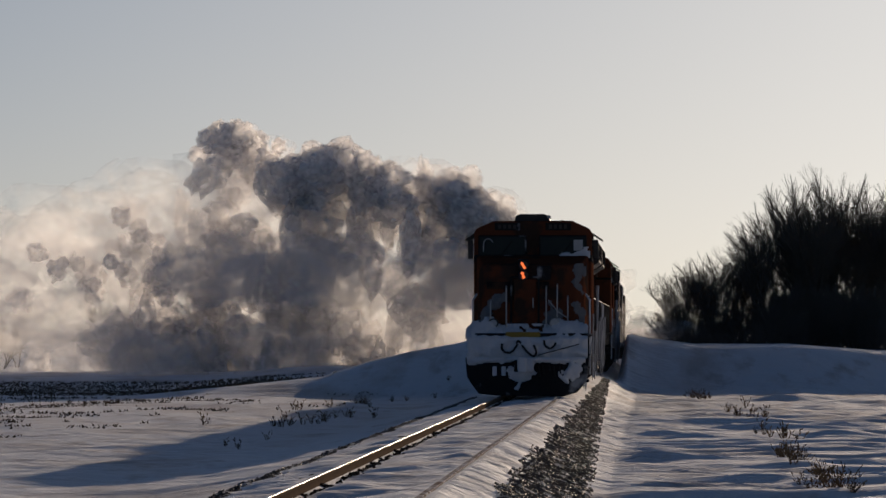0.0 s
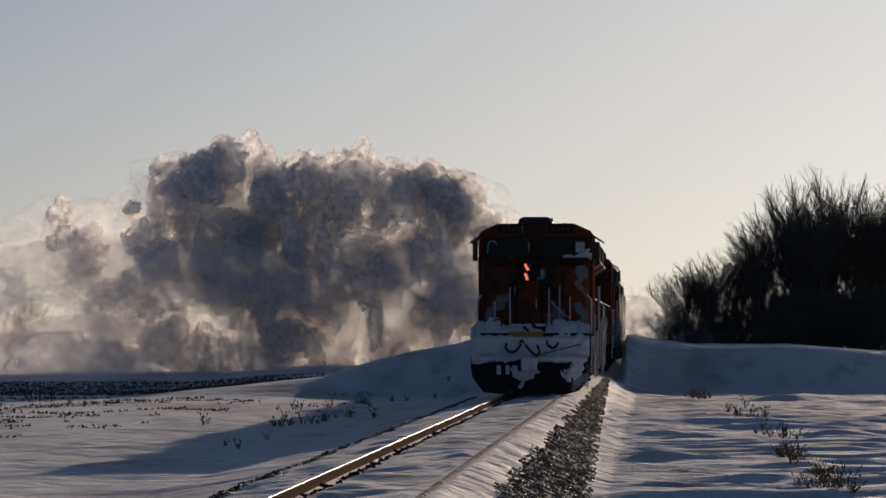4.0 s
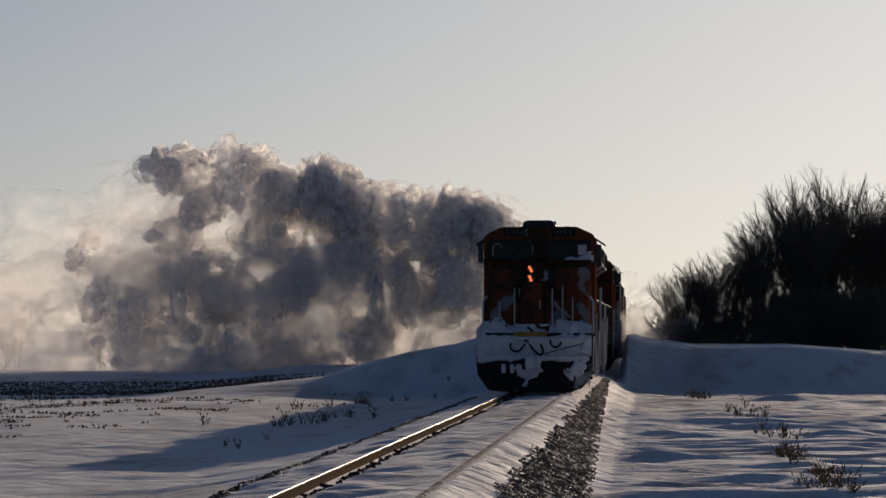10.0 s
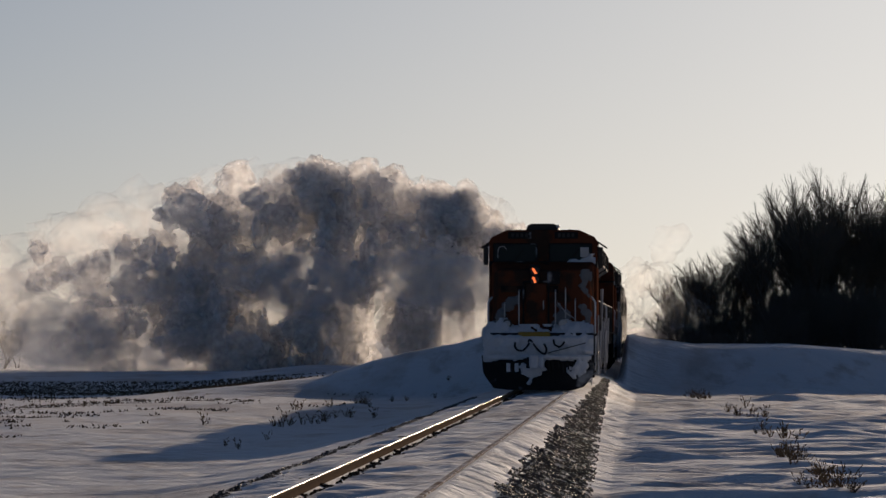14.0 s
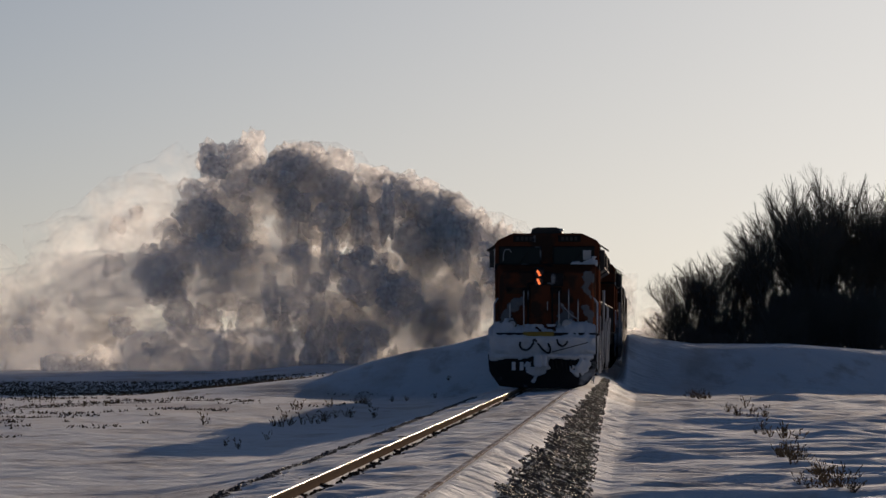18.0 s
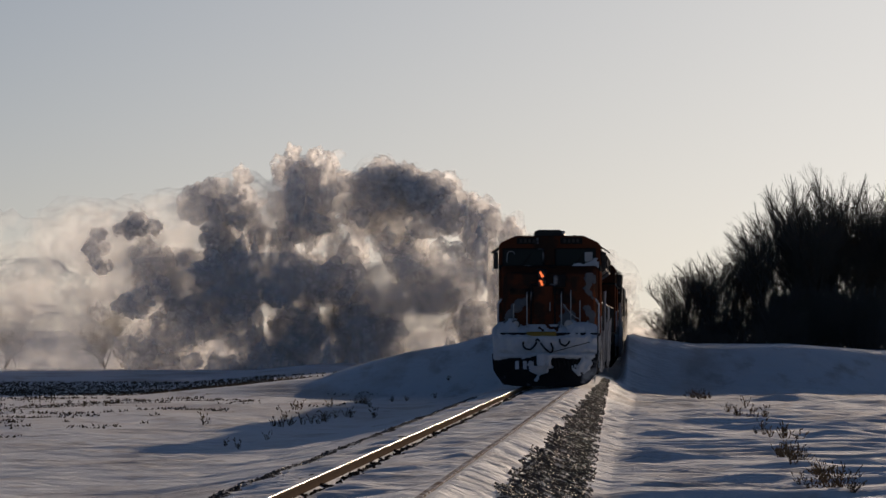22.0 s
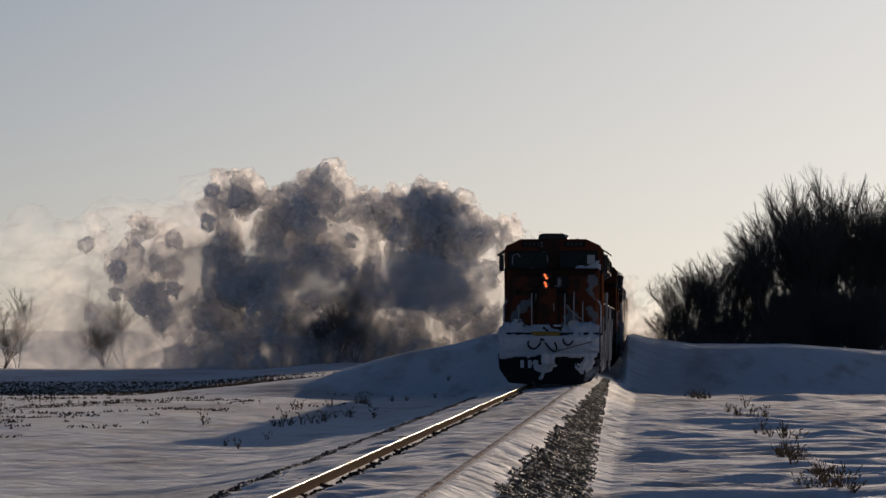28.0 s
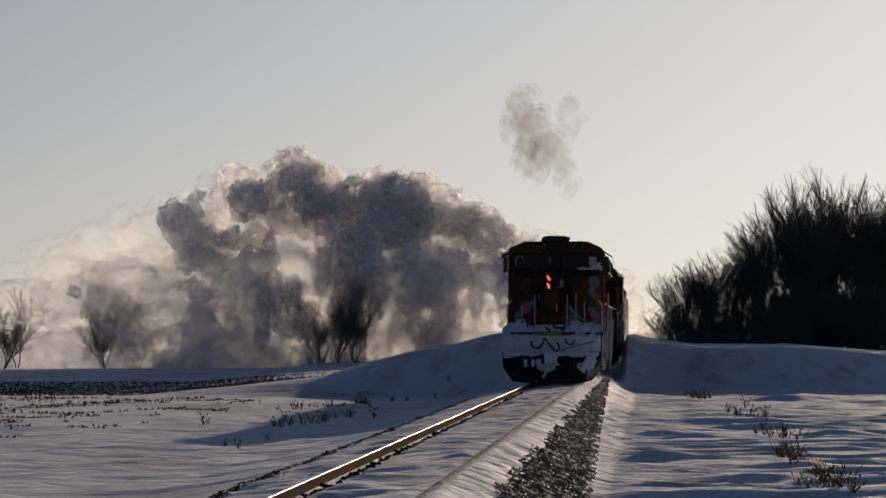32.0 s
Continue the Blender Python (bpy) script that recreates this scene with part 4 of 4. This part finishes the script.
MISTS = [puff_mesh("mist", 50 + i, 2.8, (1.5, 1.1, 1.0), 1, HAZE, 1.0, 0.2, 0.7) for i in range(6)]
WISPY = [puff_mesh("spray", 80 + i, 1.2, (1.0, 1.0, 1.1), 1, HAZE) for i in range(6)]
SMOKES = [puff_mesh("smoke", 90 + i, 0.8, (1.0, 1.0, 1.4), 2, SOOT, 1.0, 0.25) for i in range(3)]
# the crest's way: seconds after the throw, metres to the side, metres up
U_T = [0, 0.4, 0.7, 1.0, 1.5, 2, 3, 4, 5, 6, 7, 8, 9]
U_X = [0, 4, 6.5, 8.5, 11.8, 14.6, 19, 22.7, 26, 29, 32, 35, 38]
U_Z = [3.6, 6.7, 8.4, 9.3, 10.2, 10.7, 11.0, 10.6, 9.2, 8.0, 7.2, 6.6, 6.0]
PLOW_Y = FRONT_Y + 94
STEPS = (0.0, 0.25, 0.5, 0.8, 1.2, 1.7, 2.3, 3.0, 3.8, 4.6, 5.5, 6.5, 7.5, 8.4)
CYCLE = 10.0


# crest height factors fitted to the camera's view, every half second from -4 s on
CREST_FIT = [1.03, 1.13, 1.18, 1.15, 1.07, 1.08, 1.13, 1.08, 1.06, 1.1, 1.07, 0.99, 0.95, 1.04, 1.08, 1.03, 1.05, 1.06, 1.09, 1.12, 1.07, 1.12, 1.02, 0.98, 0.91, 0.85, 0.93, 1.04, 0.97, 0.97, 0.97, 0.86, 0.94, 0.96, 0.92, 0.99,
         1.02, 1.1, 1.15, 1.08, 1.08, 1.03, 0.9, 0.9, 0.87, 0.88, 0.96, 1.09, 1.08, 1.06, 1.08, 1.02, 0.94, 0.86, 0.93, 0.9, 0.91, 0.94, 0.89, 0.96, 0.91, 0.91, 0.95, 1.05, 1.04, 1.06, 1.07, 1.05, 1.02, 1.03, 1.07, 1.06, 1.0]


def crest_fit(t):
    return float(np.interp(t, np.arange(-4, 32.1, 0.5), CREST_FIT))


def build_plume():
    plume = tagged(empty("snow_plume"), "towering plume of powder snow thrown up by the plow", "snow plume", kind="stuff")
    rng = np.random.RandomState(77)
    moves = []

    def throw(te, aim, fall, lift, dy, spin, drift, floor=-5.0):
        """Rows of one throw: along the crest's way out to aim, then falling and drifting."""
        y0 = PLOW_Y + travelled(te)
        release = float(np.interp(aim, U_X, U_T))
        top = float(np.interp(release, U_T, U_Z))
        lift *= crest_fit(te)
        rows, a0 = [], rng.uniform(0, 360)
        for tau in STEPS:
            k = min(tau, release)
            u, z = float(np.interp(k, U_T, U_X)), 3.6 + (float(np.interp(k, U_T, U_Z)) - 3.6) * lift
            if tau > release:
                s = tau - release
                u += drift * s
                z -= fall * s * s / (s + 0.6)
            z = max(z, floor if tau < 8 else -5.0)
            rows.append((te + tau, pose(TX - 0.6 - u, y0 + dy * min(1, tau), z, 0, a0 + spin * tau if spin else 0, 0.5 * spin * tau)))
            if z <= -5.0:
                break
        if rows[-1][1].translation.z > -5.0:
            e = rows[-1][1].translation
            rows.append((te + 9.0, pose(e.x - 1, e.y, -5.0)))
        return rows

    def swell(t, k):
        """Slow random change from -1 to 1, so that neighbours fly together."""
        return math.sin(2.1 * t + 1.7 * k) * 0.6 + math.sin(0.83 * t + 2.9 * k) * 0.4

    def stream(name, meshes, count, values):
        for i in range(count):
            ob = new(name, meshes[i % len(meshes)])
            ob.parent = plume
            te = -CYCLE + CYCLE * (i + rng.uniform(-0.4, 0.4)) / count
            te += 0.2 * math.sin(6.2832 * te / 1.25) + 0.08 * math.sin(6.2832 * te / 0.625)
            rows = []
            while te < 32:
                rows += throw(te, *values(te))
                te += CYCLE
            moves.append((ob, rows, -6.0))

    u = rng.uniform
    stream("billow", BILLOWS, 230, lambda t: (13 + 2.5 * swell(t, 1) + u(-10, 8), 2.3 + 0.5 * swell(t, 2), u(0.80, 1.0), u(-2.5, 2.5), u(4, 12) * rng.choice((-1, 1)), 1.3 + 0.4 * swell(t, 4)))
    stream("tuft", TUFTS, 170, lambda t: (12.5 + 3 * swell(t, 1) + u(-8, 8), 1.6 + 0.4 * swell(t, 2), u(0.92, 1.05), u(-2.5, 2.5), u(8, 18) * rng.choice((-1, 1)), 1.8 + 0.4 * swell(t, 4)))
    stream("wisp", RIMS, 140, lambda t: (12.5 + 3 * swell(t, 1) + u(-8, 5), 1.3 + 0.4 * swell(t, 2), u(0.98, 1.06), u(-2.0, 3.5), u(8, 18) * rng.choice((-1, 1)), 2.2 + 0.4 * swell(t, 4)))
    stream("curtain", CURTAINS, 110, lambda t: (12 + 8 * swell(1.6 * t, 3) + u(-2, 2), u(1.9, 3.2), u(0.6, 0.92), u(-2.6, 2.6), 0, u(0.5, 1.5), u(-5, 0.5)))
    stream("veil", VEILS, 70, lambda t: (u(0.5, 6) if u(0, 1) < 0.4 else u(3, 19), u(1.4, 2.6), u(0.3, 0.8), u(-3, 3), 0, u(0.6, 2.0), u(0.2, 2.6)))
    stream("fog", FOGS, 85, lambda t: (u(7, 33), u(2.2, 3.2), u(0.05, 0.22), u(-9, 6), 0, u(1.2, 2.6), u(-2.0, 0.8)))
    stream("mist", MISTS, 44, lambda t: (u(15, 26), u(0.9, 1.6), u(0.5, 0.86), u(-3, 3), 0, u(1.8, 2.8), u(0.5, 3.5)))
    # thin spray that blows out on the other side of the plow
    for i in range(250):
        te = -4 + 36 * i / 250
        high = 1.0 + 1.3 * math.exp(-((te - 12.4) / 1.2) ** 2)
        ob = new("spray", WISPY[i % 6])
        ob.parent = plume
        y0 = PLOW_Y + travelled(te) - rng.uniform(0, 24)
        z1, reach = rng.uniform(0.3, 2.4) * high, rng.uniform(1.2, 4.8)
        rows = [(te + a, pose(TX + 1.2 + reach * k, y0, z1 * q, 0, 40 * a, 0)) for a, k, q in ((0, 0.0, 0.7), (0.5, 0.3, 1.0), (1.2, 0.6, 1.2), (2.2, 0.85, 1.0), (3.2, 1.0, 0.5))]
        rows.append((te + 4.2, pose(TX + 1.2 + reach * 1.1, y0, -3.5)))
        moves.append((ob, rows, -3.5))
    return moves


PLUME = build_plume()


def build_smoke():
    """Diesel smoke that rises from the stacks in short bursts and thins out."""
    smoke = tagged(empty("exhaust_smoke"), "thin brown diesel smoke drifting up from the stack", "smoke", kind="stuff")
    rng = np.random.RandomState(5)
    moves = []
    for i in range(16):
        te = 28.6 + 1.0 * i / 16
        ob = new("smoke_puff", SMOKES[i % 3])
        ob.parent = smoke
        y0 = FRONT_Y + UNIT + 11.7 + travelled(te)
        dx, k = rng.normal(0, 0.35), rng.uniform(0.75, 1.1)
        rows = [(te + a, pose(TX + dx * (0.3 + a * 0.5) - 0.75 * max(0, a - 0.6) * k + 0.1, y0, z * k + 3.0 * (1 - k), 0, 0, 30 * a)) for a, z in ((0, 3.0), (0.3, 5.8), (0.8, 7.4), (1.6, 8.6), (2.6, 9.7), (3.6, 10.8), (5.0, 12.0))]
        moves.append((ob, rows, 3.0))
    return moves


SMOKE = build_smoke()


def fly(ob, rows, rest_z):
    """Keys a puff: it lies at rest_z until it is thrown, and stays where it ends."""
    start, end = rows[0], rows[-1]
    lie = pose(start[1].translation.x, start[1].translation.y, rest_z)
    full = []
    for r in rows:
        if full and r[0] - full[-1][0] > 0.5 and full[-1][1].translation.z <= -3.4 and r[1].translation.z > 0:
            full.append((r[0] - 0.25, pose(r[1].translation.x, r[1].translation.y, rest_z)))
        full.append(r)
    rows = full
    path = [r for r in rows if 0 <= r[0] <= 32]
    if start[0] >= 0.3:
        path = [(0, lie), (start[0] - 0.25, lie)] + path
    elif start[0] > 0:
        path = [(0, lie)] + path
    elif end[0] <= 0:
        path = [(0, end[1])]
    elif not path or path[0][0] > 0:
        before = [r for r in rows if r[0] < 0][-1]
        after = [r for r in rows if r[0] >= 0][0]
        path = [(0, before[1].lerp(after[1], -before[0] / (after[0] - before[0])))] + path
    if path[-1][0] < 32:
        later = [r for r in rows if r[0] > 32]
        if later:
            k = (32 - path[-1][0]) / (later[0][0] - path[-1][0])
            path.append((32, path[-1][1].lerp(later[0][1], k)))
        else:
            path.append((32, path[-1][1]))
    walk(ob, path)


def motions():
    for car, back, turn in vehicles:
        walk(car, [(t, pose(TX, FRONT_Y + d + back, 0, 0, 0, turn)) for t, d in TRAIN])
        spin = 1 if turn else -1
        for part_ob in car.children:
            if part_ob.name.startswith("wheelset"):
                at = part_ob.location.copy()
                walk(part_ob, [(t, pose(at.x, at.y, at.z, spin * math.degrees(travelled(t) / WHEEL_R))) for t in [k * 0.64 for k in range(51)]])
            if part_ob.name.startswith("rotor") and not part_ob.name.startswith("rotor_"):
                walk(part_ob, [(t, Matrix.Translation((0, 0, 1.8)) @ pose(0, 0, 0, 0, 80 * t / 0.2) @ Matrix.Translation((0, 0, -1.8))) for t in [k * 0.2 for k in range(161)]])
    for ob, rows, rest in PLUME + SMOKE:
        fly(ob, rows, rest)


motions()
